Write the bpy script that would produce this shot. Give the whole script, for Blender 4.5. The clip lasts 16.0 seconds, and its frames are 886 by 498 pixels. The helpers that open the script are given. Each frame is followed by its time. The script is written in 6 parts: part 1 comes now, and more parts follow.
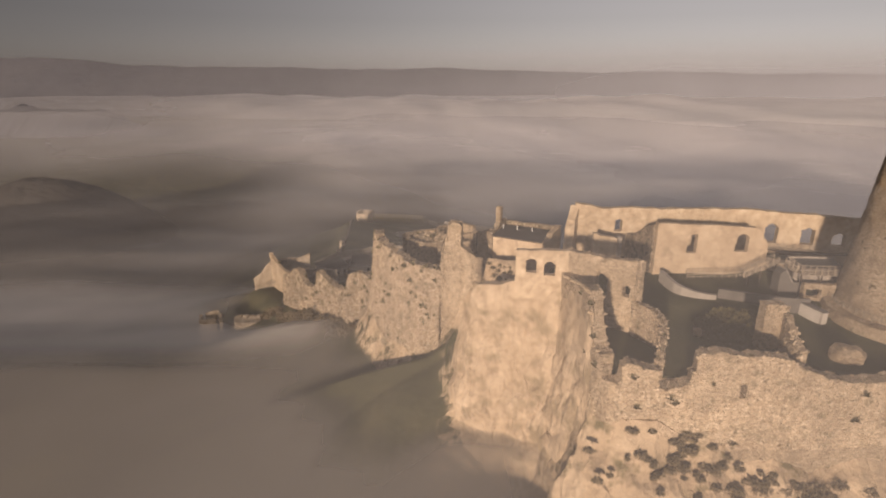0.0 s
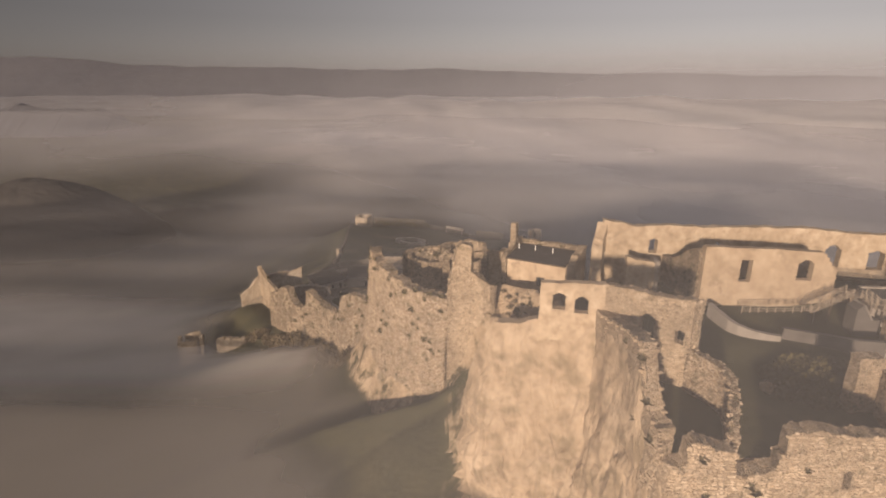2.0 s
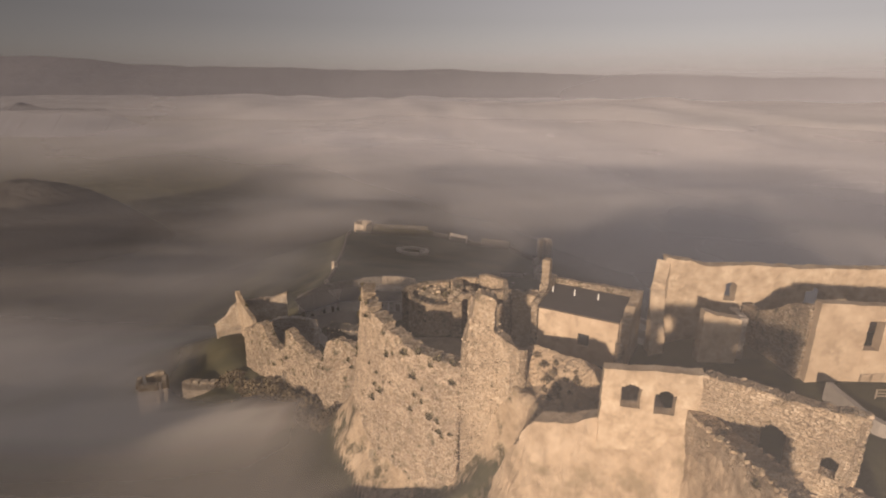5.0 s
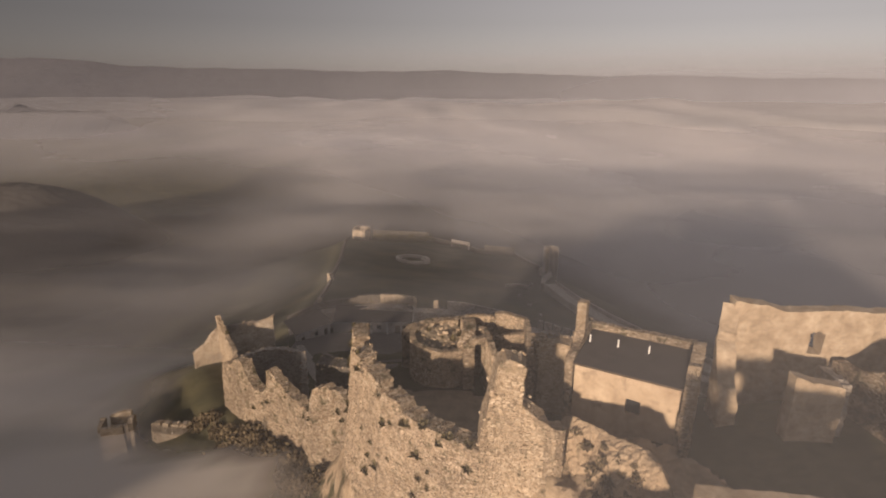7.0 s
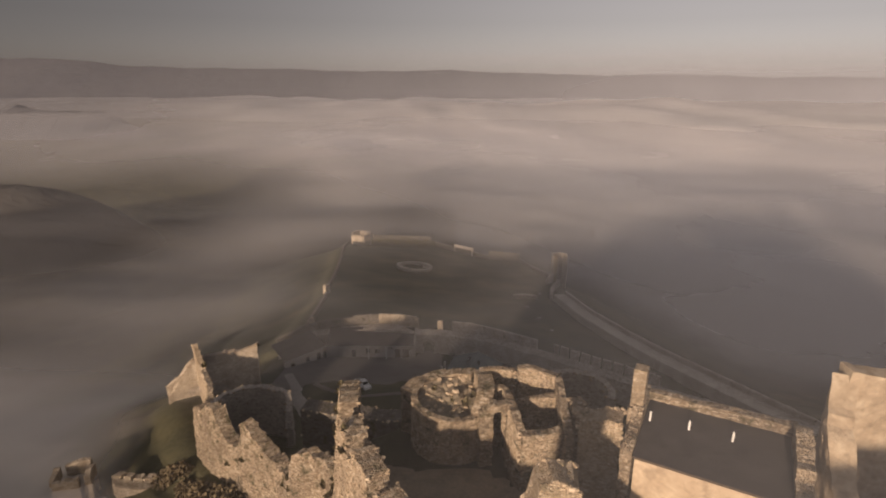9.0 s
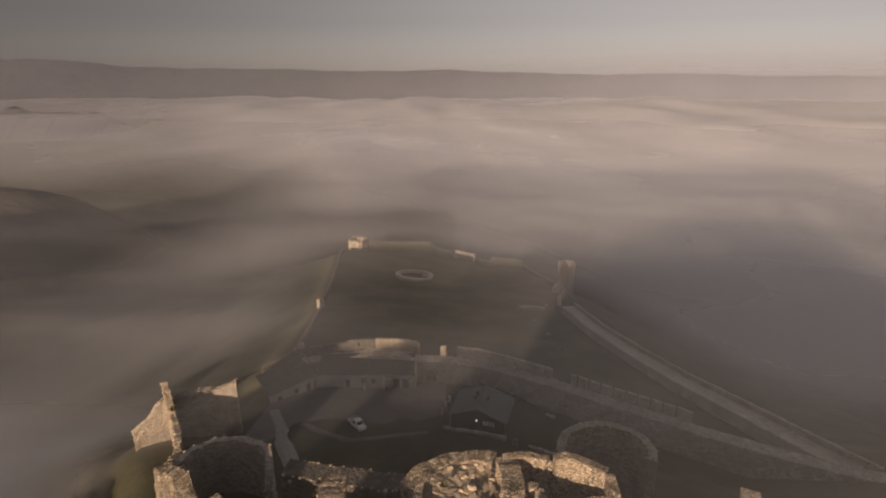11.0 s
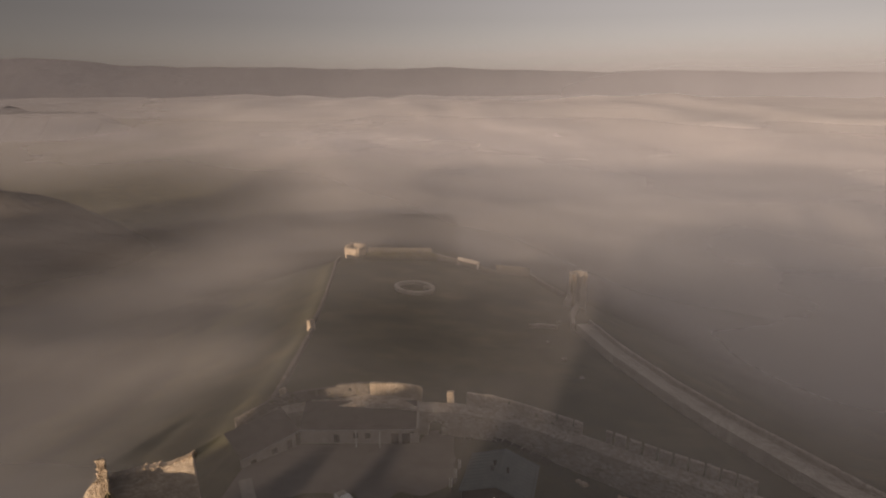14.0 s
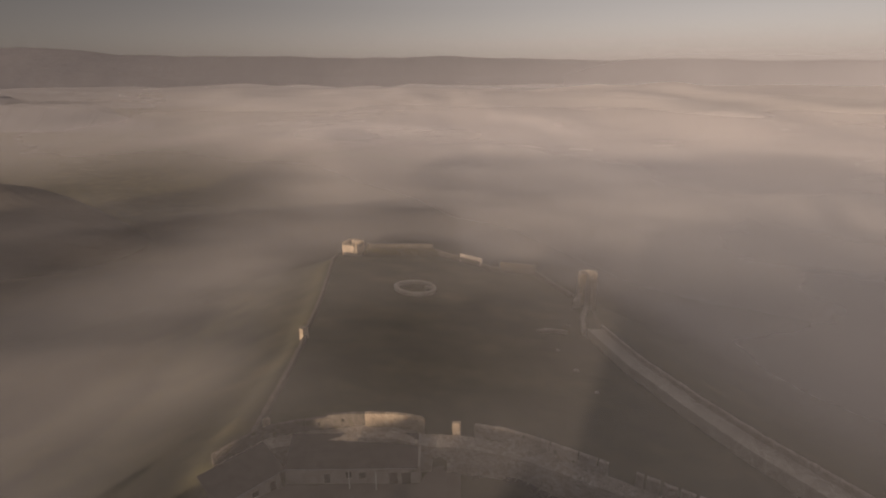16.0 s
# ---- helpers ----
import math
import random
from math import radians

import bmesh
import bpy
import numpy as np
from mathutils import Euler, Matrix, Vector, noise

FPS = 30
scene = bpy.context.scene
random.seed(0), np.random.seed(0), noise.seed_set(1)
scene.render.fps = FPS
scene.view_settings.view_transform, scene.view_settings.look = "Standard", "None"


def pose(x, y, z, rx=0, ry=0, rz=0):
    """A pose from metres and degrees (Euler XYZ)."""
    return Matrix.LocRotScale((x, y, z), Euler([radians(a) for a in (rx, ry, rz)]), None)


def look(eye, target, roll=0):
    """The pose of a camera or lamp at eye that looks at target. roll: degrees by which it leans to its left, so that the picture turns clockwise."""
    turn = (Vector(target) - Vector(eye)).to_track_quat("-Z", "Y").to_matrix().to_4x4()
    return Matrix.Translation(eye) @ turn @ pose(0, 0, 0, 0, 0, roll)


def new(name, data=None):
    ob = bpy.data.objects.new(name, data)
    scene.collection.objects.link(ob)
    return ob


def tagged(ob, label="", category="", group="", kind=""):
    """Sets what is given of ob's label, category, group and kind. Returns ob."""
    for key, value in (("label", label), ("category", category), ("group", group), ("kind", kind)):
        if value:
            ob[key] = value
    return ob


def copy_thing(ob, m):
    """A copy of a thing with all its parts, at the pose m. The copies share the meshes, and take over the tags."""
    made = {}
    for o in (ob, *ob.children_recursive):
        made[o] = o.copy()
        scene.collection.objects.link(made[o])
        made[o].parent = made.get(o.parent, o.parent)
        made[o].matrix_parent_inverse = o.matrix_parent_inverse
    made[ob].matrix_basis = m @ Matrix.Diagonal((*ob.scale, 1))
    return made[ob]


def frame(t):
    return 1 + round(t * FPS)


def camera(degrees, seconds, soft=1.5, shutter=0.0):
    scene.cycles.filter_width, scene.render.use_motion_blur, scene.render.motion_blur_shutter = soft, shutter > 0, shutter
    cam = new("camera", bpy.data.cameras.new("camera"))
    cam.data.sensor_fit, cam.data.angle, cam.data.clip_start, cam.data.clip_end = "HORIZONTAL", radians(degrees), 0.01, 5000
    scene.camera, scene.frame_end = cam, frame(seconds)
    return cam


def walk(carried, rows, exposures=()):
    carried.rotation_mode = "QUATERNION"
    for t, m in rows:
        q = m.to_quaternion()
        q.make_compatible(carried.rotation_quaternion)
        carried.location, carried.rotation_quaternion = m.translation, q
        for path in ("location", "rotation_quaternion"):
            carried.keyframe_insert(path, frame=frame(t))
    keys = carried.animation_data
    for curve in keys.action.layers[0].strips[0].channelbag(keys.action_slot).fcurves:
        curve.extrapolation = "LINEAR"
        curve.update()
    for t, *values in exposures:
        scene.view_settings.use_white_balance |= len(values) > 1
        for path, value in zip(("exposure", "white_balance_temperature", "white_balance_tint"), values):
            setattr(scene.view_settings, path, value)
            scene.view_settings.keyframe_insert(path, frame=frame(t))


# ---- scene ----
cam = camera(78.5, 16.0, soft=2.0)
PATH = [
    (0, (0.045, -0.039, 74.851), (0.039, 1.87, 74.253), 0.1),
    (0.5, (-0.272, 4.02, 74.659), (-0.279, 5.928, 74.062), 0.2),
    (1, (-0.551, 8.061, 74.478), (-0.558, 9.97, 73.882), 0.2),
    (1.5, (-0.863, 12.09, 74.277), (-0.87, 13.999, 73.681), 0.3),
    (2, (-1.108, 16.133, 74.067), (-1.116, 18.042, 73.472), 0.3),
    (2.5, (-1.347, 20.19, 73.88), (-1.357, 22.099, 73.285), 0.3),
    (3, (-1.618, 24.153, 73.639), (-1.627, 26.063, 73.046), 0.2),
    (3.5, (-1.889, 28.099, 73.402), (-1.9, 30.01, 72.811), 0.3),
    (4, (-2.128, 32.077, 73.224), (-2.14, 33.988, 72.634), 0.5),
    (4.2, (-2.212, 33.666, 73.195), (-2.226, 35.576, 72.601), 0.6),
    (6.3, (-3.49, 50.557, 72.743), (-3.505, 52.468, 72.154), 0.3),
    (6.5, (-3.624, 52.175, 72.716), (-3.638, 54.086, 72.127), 0.4),
    (7, (-3.923, 56.164, 72.598), (-3.937, 58.075, 72.01), 0.4),
    (7.5, (-4.213, 60.112, 72.458), (-4.229, 62.023, 71.871), 0.4),
    (8, (-4.476, 64.09, 72.357), (-4.492, 66.002, 71.77), 0.3),
    (8.5, (-4.7, 68.026, 72.27), (-4.718, 69.938, 71.683), 0.3),
    (9, (-4.98, 72.008, 72.207), (-4.999, 73.919, 71.618), 0.3),
    (9.2, (-5.091, 73.538, 72.199), (-5.11, 75.449, 71.609), 0.3),
    (11.5, (-6.589, 91.067, 72.204), (-6.604, 92.978, 71.614), 0.1),
    (12, (-6.932, 94.859, 72.122), (-6.947, 96.771, 71.533), 0.2),
    (12.5, (-7.201, 98.584, 72.032), (-7.215, 100.496, 71.445), 0.1),
    (13, (-7.406, 102.317, 71.921), (-7.419, 104.228, 71.331), -0.0),
    (13.5, (-7.614, 106.025, 71.858), (-7.628, 107.935, 71.264), -0.1),
    (14, (-7.864, 109.766, 71.795), (-7.878, 111.675, 71.198), -0.1),
    (14.5, (-8.117, 113.5, 71.719), (-8.132, 115.409, 71.12), -0.0),
    (15, (-8.45, 117.238, 71.611), (-8.464, 119.143, 71.004), -0.0),
    (15.5, (-8.678, 120.913, 71.535), (-8.692, 122.815, 70.917), -0.1),
    (16, (-8.781, 124.597, 71.501), (-8.796, 126.494, 70.869), -0.2),
]
walk(cam, [(t, look(eye, target, roll)) for t, eye, target, roll in PATH], [(0, -0.04, 6480, 18), (7, -0.03, 6500, 18), (12, -0.03, 6700, 18), (16, -0.06, 6750, 18)])

# ---- light ----
SUN_AZ, SUN_EL = 22.5, 10.3          # degrees left of straight behind the flight line, degrees above level
sun_data = bpy.data.lights.new("sun", "SUN")
sun_data.energy, sun_data.angle, sun_data.color = 6.3, radians(2.4), (1.0, 0.785, 0.56)
sun_dir = Vector((-math.sin(radians(SUN_AZ)) * math.cos(radians(SUN_EL)), -math.cos(radians(SUN_AZ)) * math.cos(radians(SUN_EL)), math.sin(radians(SUN_EL))))
new("sun", sun_data).matrix_world = look(sun_dir * 400, (0, 0, 0))
world = bpy.data.worlds.new("morning_haze")
scene.world = world
world.use_nodes = True
wn, wl = world.node_tree.nodes, world.node_tree.links
sky = wn.new("ShaderNodeTexSky")
sky.sky_type, sky.sun_disc = "NISHITA", False
sky.sun_elevation, sky.sun_rotation = radians(SUN_EL), radians(180 + SUN_AZ)
sky.altitude, sky.air_density, sky.dust_density, sky.ozone_density = 600, 0.9, 1.6, 1.0
sat = wn.new("ShaderNodeHueSaturation")
sat.inputs["Saturation"].default_value = 0.22
warm = wn.new("ShaderNodeMix")
warm.data_type, warm.blend_type = "RGBA", "MULTIPLY"
warm.inputs["Factor"].default_value = 1.0
warm.inputs["B"].default_value = (1.0, 0.92, 0.86, 1)
wl.new(sky.outputs["Color"], sat.inputs["Color"])
wl.new(sat.outputs["Color"], warm.inputs["A"])
# the haze is thicker, and the sky paler, towards the north
way = wn.new("ShaderNodeTexCoord")
split = wn.new("ShaderNodeSeparateXYZ")
wl.new(way.outputs["Generated"], split.inputs["Vector"])
pale = wn.new("ShaderNodeMapRange")
pale.interpolation_type = "SMOOTHSTEP"
for k, v in (("From Min", -0.8), ("From Max", 0.7), ("To Min", 0.48), ("To Max", 1.08)):
    pale.inputs[k].default_value = v
wl.new(split.outputs["X"], pale.inputs["Value"])
thin = wn.new("ShaderNodeMix")
thin.data_type, thin.blend_type = "RGBA", "MULTIPLY"
thin.inputs["Factor"].default_value = 1.0
low_sky = wn.new("ShaderNodeMapRange")
low_sky.interpolation_type = "SMOOTHSTEP"
for k, v in (("From Min", -0.02), ("From Max", 0.16), ("To Min", 1.12), ("To Max", 0.98)):
    low_sky.inputs[k].default_value = v
wl.new(split.outputs["Z"], low_sky.inputs["Value"])
veil = wn.new("ShaderNodeMix")
veil.data_type, veil.blend_type = "RGBA", "MULTIPLY"
veil.inputs["Factor"].default_value = 1.0
wl.new(warm.outputs["Result"], veil.inputs["A"])
wl.new(low_sky.outputs["Result"], veil.inputs["B"])
wl.new(veil.outputs["Result"], thin.inputs["A"])
wl.new(pale.outputs["Result"], thin.inputs["B"])
# thin lit haze overhead
overhead = wn.new("ShaderNodeMapRange")
overhead.interpolation_type = "SMOOTHSTEP"
for k, v in (("From Min", 0.12), ("From Max", 0.75), ("To Min", 1.0), ("To Max", 1.9)):
    overhead.inputs[k].default_value = v
wl.new(split.outputs["Z"], overhead.inputs["Value"])
glow = wn.new("ShaderNodeMix")
glow.data_type, glow.blend_type = "RGBA", "MULTIPLY"
glow.inputs["Factor"].default_value = 1.0
wl.new(thin.outputs["Result"], glow.inputs["A"])
wl.new(overhead.outputs["Result"], glow.inputs["B"])
wl.new(glow.outputs["Result"], wn["Background"].inputs["Color"])
wn["Background"].inputs["Strength"].default_value = 0.078


# ---- materials ----
def material(name, rough=0.9, metal=0.0):
    m = bpy.data.materials.new(name)
    m.use_nodes = True
    b = m.node_tree.nodes["Principled BSDF"]
    b.inputs["Roughness"].default_value, b.inputs["Metallic"].default_value = rough, metal
    if "Specular IOR Level" in b.inputs:
        b.inputs["Specular IOR Level"].default_value = 0.25
    return m, m.node_tree.nodes, m.node_tree.links, b


def ramp(n, l, src, stops):
    r = n.new("ShaderNodeValToRGB")
    els = r.color_ramp.elements
    for i, (at, col) in enumerate(stops):
        e = els[i] if i < 2 else els.new(at)
        e.position, e.color = at, (*col, 1)
    l.new(src, r.inputs["Fac"])
    return r.outputs["Color"]


def noise_of(n, l, pos, scale, detail=5.0, rough=0.6):
    t = n.new("ShaderNodeTexNoise")
    t.inputs["Scale"].default_value, t.inputs["Detail"].default_value, t.inputs["Roughness"].default_value = scale, detail, rough
    l.new(pos, t.inputs["Vector"])
    return t.outputs["Fac"]


def mix(n, l, fac, a, b, blend="MIX"):
    m = n.new("ShaderNodeMix")
    m.data_type, m.blend_type = "RGBA", blend
    for sock, v in ((m.inputs["Factor"], fac), (m.inputs["A"], a), (m.inputs["B"], b)):
        if hasattr(v, "is_output"):
            l.new(v, sock)
        else:
            sock.default_value = v if isinstance(v, float) else (*v, 1)
    return m.outputs["Result"]


def bump(n, l, b, height, strength, distance):
    k = n.new("ShaderNodeBump")
    k.inputs["Strength"].default_value, k.inputs["Distance"].default_value = strength, distance
    l.new(height, k.inputs["Height"])
    l.new(k.outputs["Normal"], b.inputs["Normal"])


def position(n):
    return n.new("ShaderNodeNewGeometry").outputs["Position"]


def masonry(name, lo, mid, hi, mortar, size=0.45, stain=(0.2, 0.16, 0.12), moss=(0.10, 0.09, 0.05), mossy=0.55):
    """Rubble masonry: irregular stones, mortar joints, weather stains and moss patches."""
    m, n, l, b = material(name, 0.92)
    p = position(n)
    sq = n.new("ShaderNodeMapping")
    sq.inputs["Scale"].default_value = (1, 1, 2.3)
    warp = n.new("ShaderNodeTexNoise")
    warp.inputs["Scale"].default_value, warp.inputs["Detail"].default_value = 1.7, 3.0
    l.new(p, warp.inputs["Vector"])
    shift = n.new("ShaderNodeVectorMath")
    shift.operation = "MULTIPLY_ADD"
    shift.inputs[1].default_value = (0.3, 0.3, 0.12)
    l.new(warp.outputs["Color"], shift.inputs[0])
    l.new(p, shift.inputs[2])
    l.new(shift.outputs["Vector"], sq.inputs["Vector"])
    cell = n.new("ShaderNodeTexVoronoi")
    cell.inputs["Scale"].default_value = 1 / size
    edge = n.new("ShaderNodeTexVoronoi")
    edge.feature = "DISTANCE_TO_EDGE"
    edge.inputs["Scale"].default_value = 1 / size
    for v in (cell, edge):
        l.new(sq.outputs["Vector"], v.inputs["Vector"])
    sep = n.new("ShaderNodeSeparateColor")
    l.new(cell.outputs["Color"], sep.inputs["Color"])
    stone = ramp(n, l, sep.outputs[0], [(0.0, lo), (1.0, hi), (0.5, mid)])
    joint = ramp(n, l, edge.outputs["Distance"], [(0.0, (1, 1, 1)), (0.07, (0, 0, 0))])
    col = mix(n, l, joint, stone, mortar)
    big = ramp(n, l, noise_of(n, l, p, 0.22, 6, 0.62), [(0.42, (0, 0, 0)), (0.68, (0.75, 0.75, 0.75))])
    col = mix(n, l, big, col, stain)
    green = ramp(n, l, noise_of(n, l, p, 0.8, 5, 0.62), [(mossy, (0, 0, 0)), (mossy + 0.12, (0.9, 0.9, 0.9))])
    col = mix(n, l, green, col, moss)
    fine = noise_of(n, l, p, 6.0, 6, 0.7)
    col = mix(n, l, 0.55, col, ramp(n, l, fine, [(0.25, (0.45, 0.45, 0.45)), (0.75, (1.25, 1.25, 1.25))]), "MULTIPLY")
    l.new(col, b.inputs["Base Color"])
    h = n.new("ShaderNodeMath")
    h.operation = "ADD"
    l.new(ramp(n, l, edge.outputs["Distance"], [(0.0, (0, 0, 0)), (0.16, (1, 1, 1))]), h.inputs[0])
    l.new(fine, h.inputs[1])
    bump(n, l, b, h.outputs[0], 0.9, 0.16)
    return m


def grainy(name, stops, scale, rough=0.95, fine=9.0, depth=0.15, metal=0.0, patch=None):
    """Earth, grass, rock, plaster, wood: two scales of grain and an optional patchy second colour."""
    m, n, l, b = material(name, rough, metal)
    p = position(n)
    col = ramp(n, l, noise_of(n, l, p, scale, 8, 0.65), stops)
    f = noise_of(n, l, p, fine, 6, 0.7)
    col = mix(n, l, 0.6, col, ramp(n, l, f, [(0.2, (0.5, 0.5, 0.5)), (0.8, (1.2, 1.2, 1.2))]), "MULTIPLY")
    if patch:
        at, colour, size = patch
        col = mix(n, l, ramp(n, l, noise_of(n, l, p, size, 7, 0.7), [(at, (0, 0, 0)), (at + 0.1, (1, 1, 1))]), col, colour)
    l.new(col, b.inputs["Base Color"])
    bump(n, l, b, f, 0.7, depth)
    return m


STONE = masonry("limestone_rubble", (0.22, 0.156, 0.10), (0.46, 0.36, 0.25), (0.73, 0.62, 0.48), (0.33, 0.27, 0.185), 0.32, mossy=0.535)
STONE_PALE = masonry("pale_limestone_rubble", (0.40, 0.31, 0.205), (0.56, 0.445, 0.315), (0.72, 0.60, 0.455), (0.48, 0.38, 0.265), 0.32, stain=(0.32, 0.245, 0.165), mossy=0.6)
STONE_GREY = masonry("grey_weathered_masonry", (0.36, 0.315, 0.27), (0.52, 0.465, 0.405), (0.64, 0.58, 0.51), (0.46, 0.41, 0.355), 0.6, stain=(0.36, 0.315, 0.27), mossy=0.62)
# dark copy of the grey masonry: shade is put into its colour
STONE_SHADED = masonry("shaded_dark_masonry", (0.10, 0.088, 0.076), (0.155, 0.14, 0.12), (0.22, 0.20, 0.17), (0.15, 0.132, 0.115), 0.6, stain=(0.12, 0.105, 0.09))
STONE_WALK = masonry("pale_grey_limestone_paving", (0.50, 0.45, 0.385), (0.66, 0.60, 0.525), (0.76, 0.70, 0.62), (0.58, 0.52, 0.455), 0.6, stain=(0.46, 0.41, 0.35), mossy=0.66)
# paler copy for walls in sun: part of the sunlight is put into the colour
STONE_LIT = masonry("sunlit_pale_masonry", (0.42, 0.35, 0.26), (0.55, 0.46, 0.35), (0.66, 0.57, 0.45), (0.5, 0.42, 0.32), 0.6, mossy=0.7)


def block_material(name, lo, mid, hi):
    """Single building stones, each with a tone of its own, lichen and fine grain."""
    m, n, l, b = material(name, 0.93)
    p = position(n)
    info, geo, s, f = n.new("ShaderNodeObjectInfo"), n.new("ShaderNodeNewGeometry"), n.new("ShaderNodeMath"), n.new("ShaderNodeMath")
    s.operation, f.operation = "ADD", "FRACT"
    l.new(info.outputs["Random"], s.inputs[0])
    l.new(geo.outputs["Random Per Island"], s.inputs[1])
    l.new(s.outputs[0], f.inputs[0])
    col = ramp(n, l, f.outputs[0], [(0.0, lo), (1.0, hi), (0.45, mid)])
    big = ramp(n, l, noise_of(n, l, p, 0.25, 6, 0.62), [(0.42, (0, 0, 0)), (0.70, (0.6, 0.6, 0.6))])
    col = mix(n, l, big, col, (0.21, 0.165, 0.12))
    moss = ramp(n, l, noise_of(n, l, p, 0.85, 5, 0.65), [(0.54, (0, 0, 0)), (0.64, (0.75, 0.75, 0.75))])
    col = mix(n, l, moss, col, (0.165, 0.14, 0.085))
    fine = noise_of(n, l, p, 7.0, 6, 0.7)
    col = mix(n, l, 0.6, col, ramp(n, l, fine, [(0.25, (0.5, 0.5, 0.5)), (0.75, (1.25, 1.25, 1.25))]), "MULTIPLY")
    l.new(col, b.inputs["Base Color"])
    bump(n, l, b, fine, 0.8, 0.08)
    return m


BLOCK = block_material("limestone_blocks", (0.37, 0.285, 0.19), (0.50, 0.395, 0.28), (0.64, 0.525, 0.395))
BLOCK_PALE = block_material("pale_limestone_blocks", (0.44, 0.345, 0.235), (0.56, 0.45, 0.32), (0.68, 0.57, 0.43))
PLASTER = grainy("weathered_lime_plaster", [(0.3, (0.33, 0.25, 0.17)), (0.5, (0.47, 0.37, 0.26)), (0.7, (0.58, 0.47, 0.34))], 0.3, 0.92, 4.0, 0.10, patch=(0.56, (0.32, 0.25, 0.175), 0.45))
RENDERED = grainy("worn_lime_render_over_rubble", [(0.3, (0.34, 0.262, 0.177)), (0.5, (0.52, 0.415, 0.295)), (0.7, (0.66, 0.55, 0.41))], 0.6, 0.93, 3.4, 0.28, patch=(0.56, (0.36, 0.285, 0.20), 0.9))
# shade on terrace wall and pylon is put into this grey; roofs share it
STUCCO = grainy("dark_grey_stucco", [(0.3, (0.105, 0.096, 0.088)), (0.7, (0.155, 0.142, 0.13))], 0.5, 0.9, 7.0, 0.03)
PLASTER_GREY = grainy("grey_lime_wash", [(0.3, (0.33, 0.305, 0.275)), (0.7, (0.47, 0.44, 0.40))], 0.5, 0.9, 7.0, 0.03)
ROCK = grainy("limestone_rock", [(0.25, (0.22, 0.17, 0.12)), (0.5, (0.45, 0.35, 0.24)), (0.75, (0.60, 0.49, 0.36))], 0.16, 0.95, 1.6, 0.5, patch=(0.53, (0.15, 0.125, 0.07), 0.22))
CLIFF = grainy("cliff_limestone", [(0.30, (0.25, 0.19, 0.125)), (0.46, (0.44, 0.345, 0.24)), (0.68, (0.58, 0.47, 0.345))], 0.24, 0.95, 1.0, 0.6, patch=(0.52, (0.26, 0.205, 0.135), 0.14))
CONCRETE = grainy("pale_concrete", [(0.3, (0.27, 0.245, 0.215)), (0.7, (0.37, 0.34, 0.305))], 0.8, 0.85, 8.0, 0.02)
ROOF_DARK = grainy("dark_sheet_roof", [(0.3, (0.055, 0.05, 0.05)), (0.7, (0.085, 0.078, 0.075))], 0.5, 0.75, 3.0, 0.02, patch=(0.66, (0.12, 0.11, 0.10), 0.6))
ROOF_BROWN = grainy("dark_shingle_roof", [(0.3, (0.06, 0.052, 0.047)), (0.7, (0.10, 0.088, 0.08))], 0.7, 0.9, 4.0, 0.05)
ROOF_GREEN = grainy("green_grey_sheet_roof", [(0.3, (0.105, 0.13, 0.125)), (0.7, (0.15, 0.175, 0.17))], 0.4, 0.6, 3.0, 0.02)
WOOD = grainy("dark_stained_wood", [(0.3, (0.055, 0.04, 0.03)), (0.7, (0.09, 0.068, 0.05))], 1.4, 0.8, 10.0, 0.02)
TIMBER = grainy("silvered_timber", [(0.3, (0.30, 0.25, 0.19)), (0.7, (0.42, 0.36, 0.28))], 1.6, 0.85, 10.0, 0.02)
GLASS_DARK, _, _, _b = material("dark_glazing", 0.15)
_b.inputs["Base Color"].default_value = (0.025, 0.027, 0.03, 1)
DARK = grainy("shadowed_board", [(0.3, (0.03, 0.027, 0.024)), (0.7, (0.05, 0.045, 0.04))], 1.0)
WHITE = grainy("white_paint", [(0.3, (0.72, 0.72, 0.70)), (0.7, (0.82, 0.82, 0.80))], 1.0, 0.45, 6.0, 0.004)
RUBBER = grainy("black_rubber", [(0.3, (0.015, 0.015, 0.015)), (0.7, (0.03, 0.03, 0.03))], 3.0, 0.8)
STEEL = grainy("grey_steel", [(0.3, (0.35, 0.35, 0.35)), (0.7, (0.5, 0.5, 0.5))], 2.0, 0.4, 8.0, 0.003, metal=0.8)
LEAF = grainy("dry_leaves", [(0.3, (0.07, 0.064, 0.03)), (0.7, (0.15, 0.128, 0.062))], 0.8, 0.9, 6.0, 0.03)
LEAF_DRY = grainy("dry_scrub_leaves", [(0.3, (0.085, 0.068, 0.042)), (0.7, (0.19, 0.15, 0.092))], 0.8, 0.9, 6.0, 0.03)
TUFT = grainy("dry_wall_plants", [(0.3, (0.13, 0.112, 0.06)), (0.7, (0.25, 0.21, 0.12))], 0.8, 0.9, 6.0, 0.03)
BARK = grainy("pale_bark", [(0.3, (0.15, 0.13, 0.10)), (0.7, (0.27, 0.235, 0.19))], 2.0, 0.9, 9.0, 0.02)


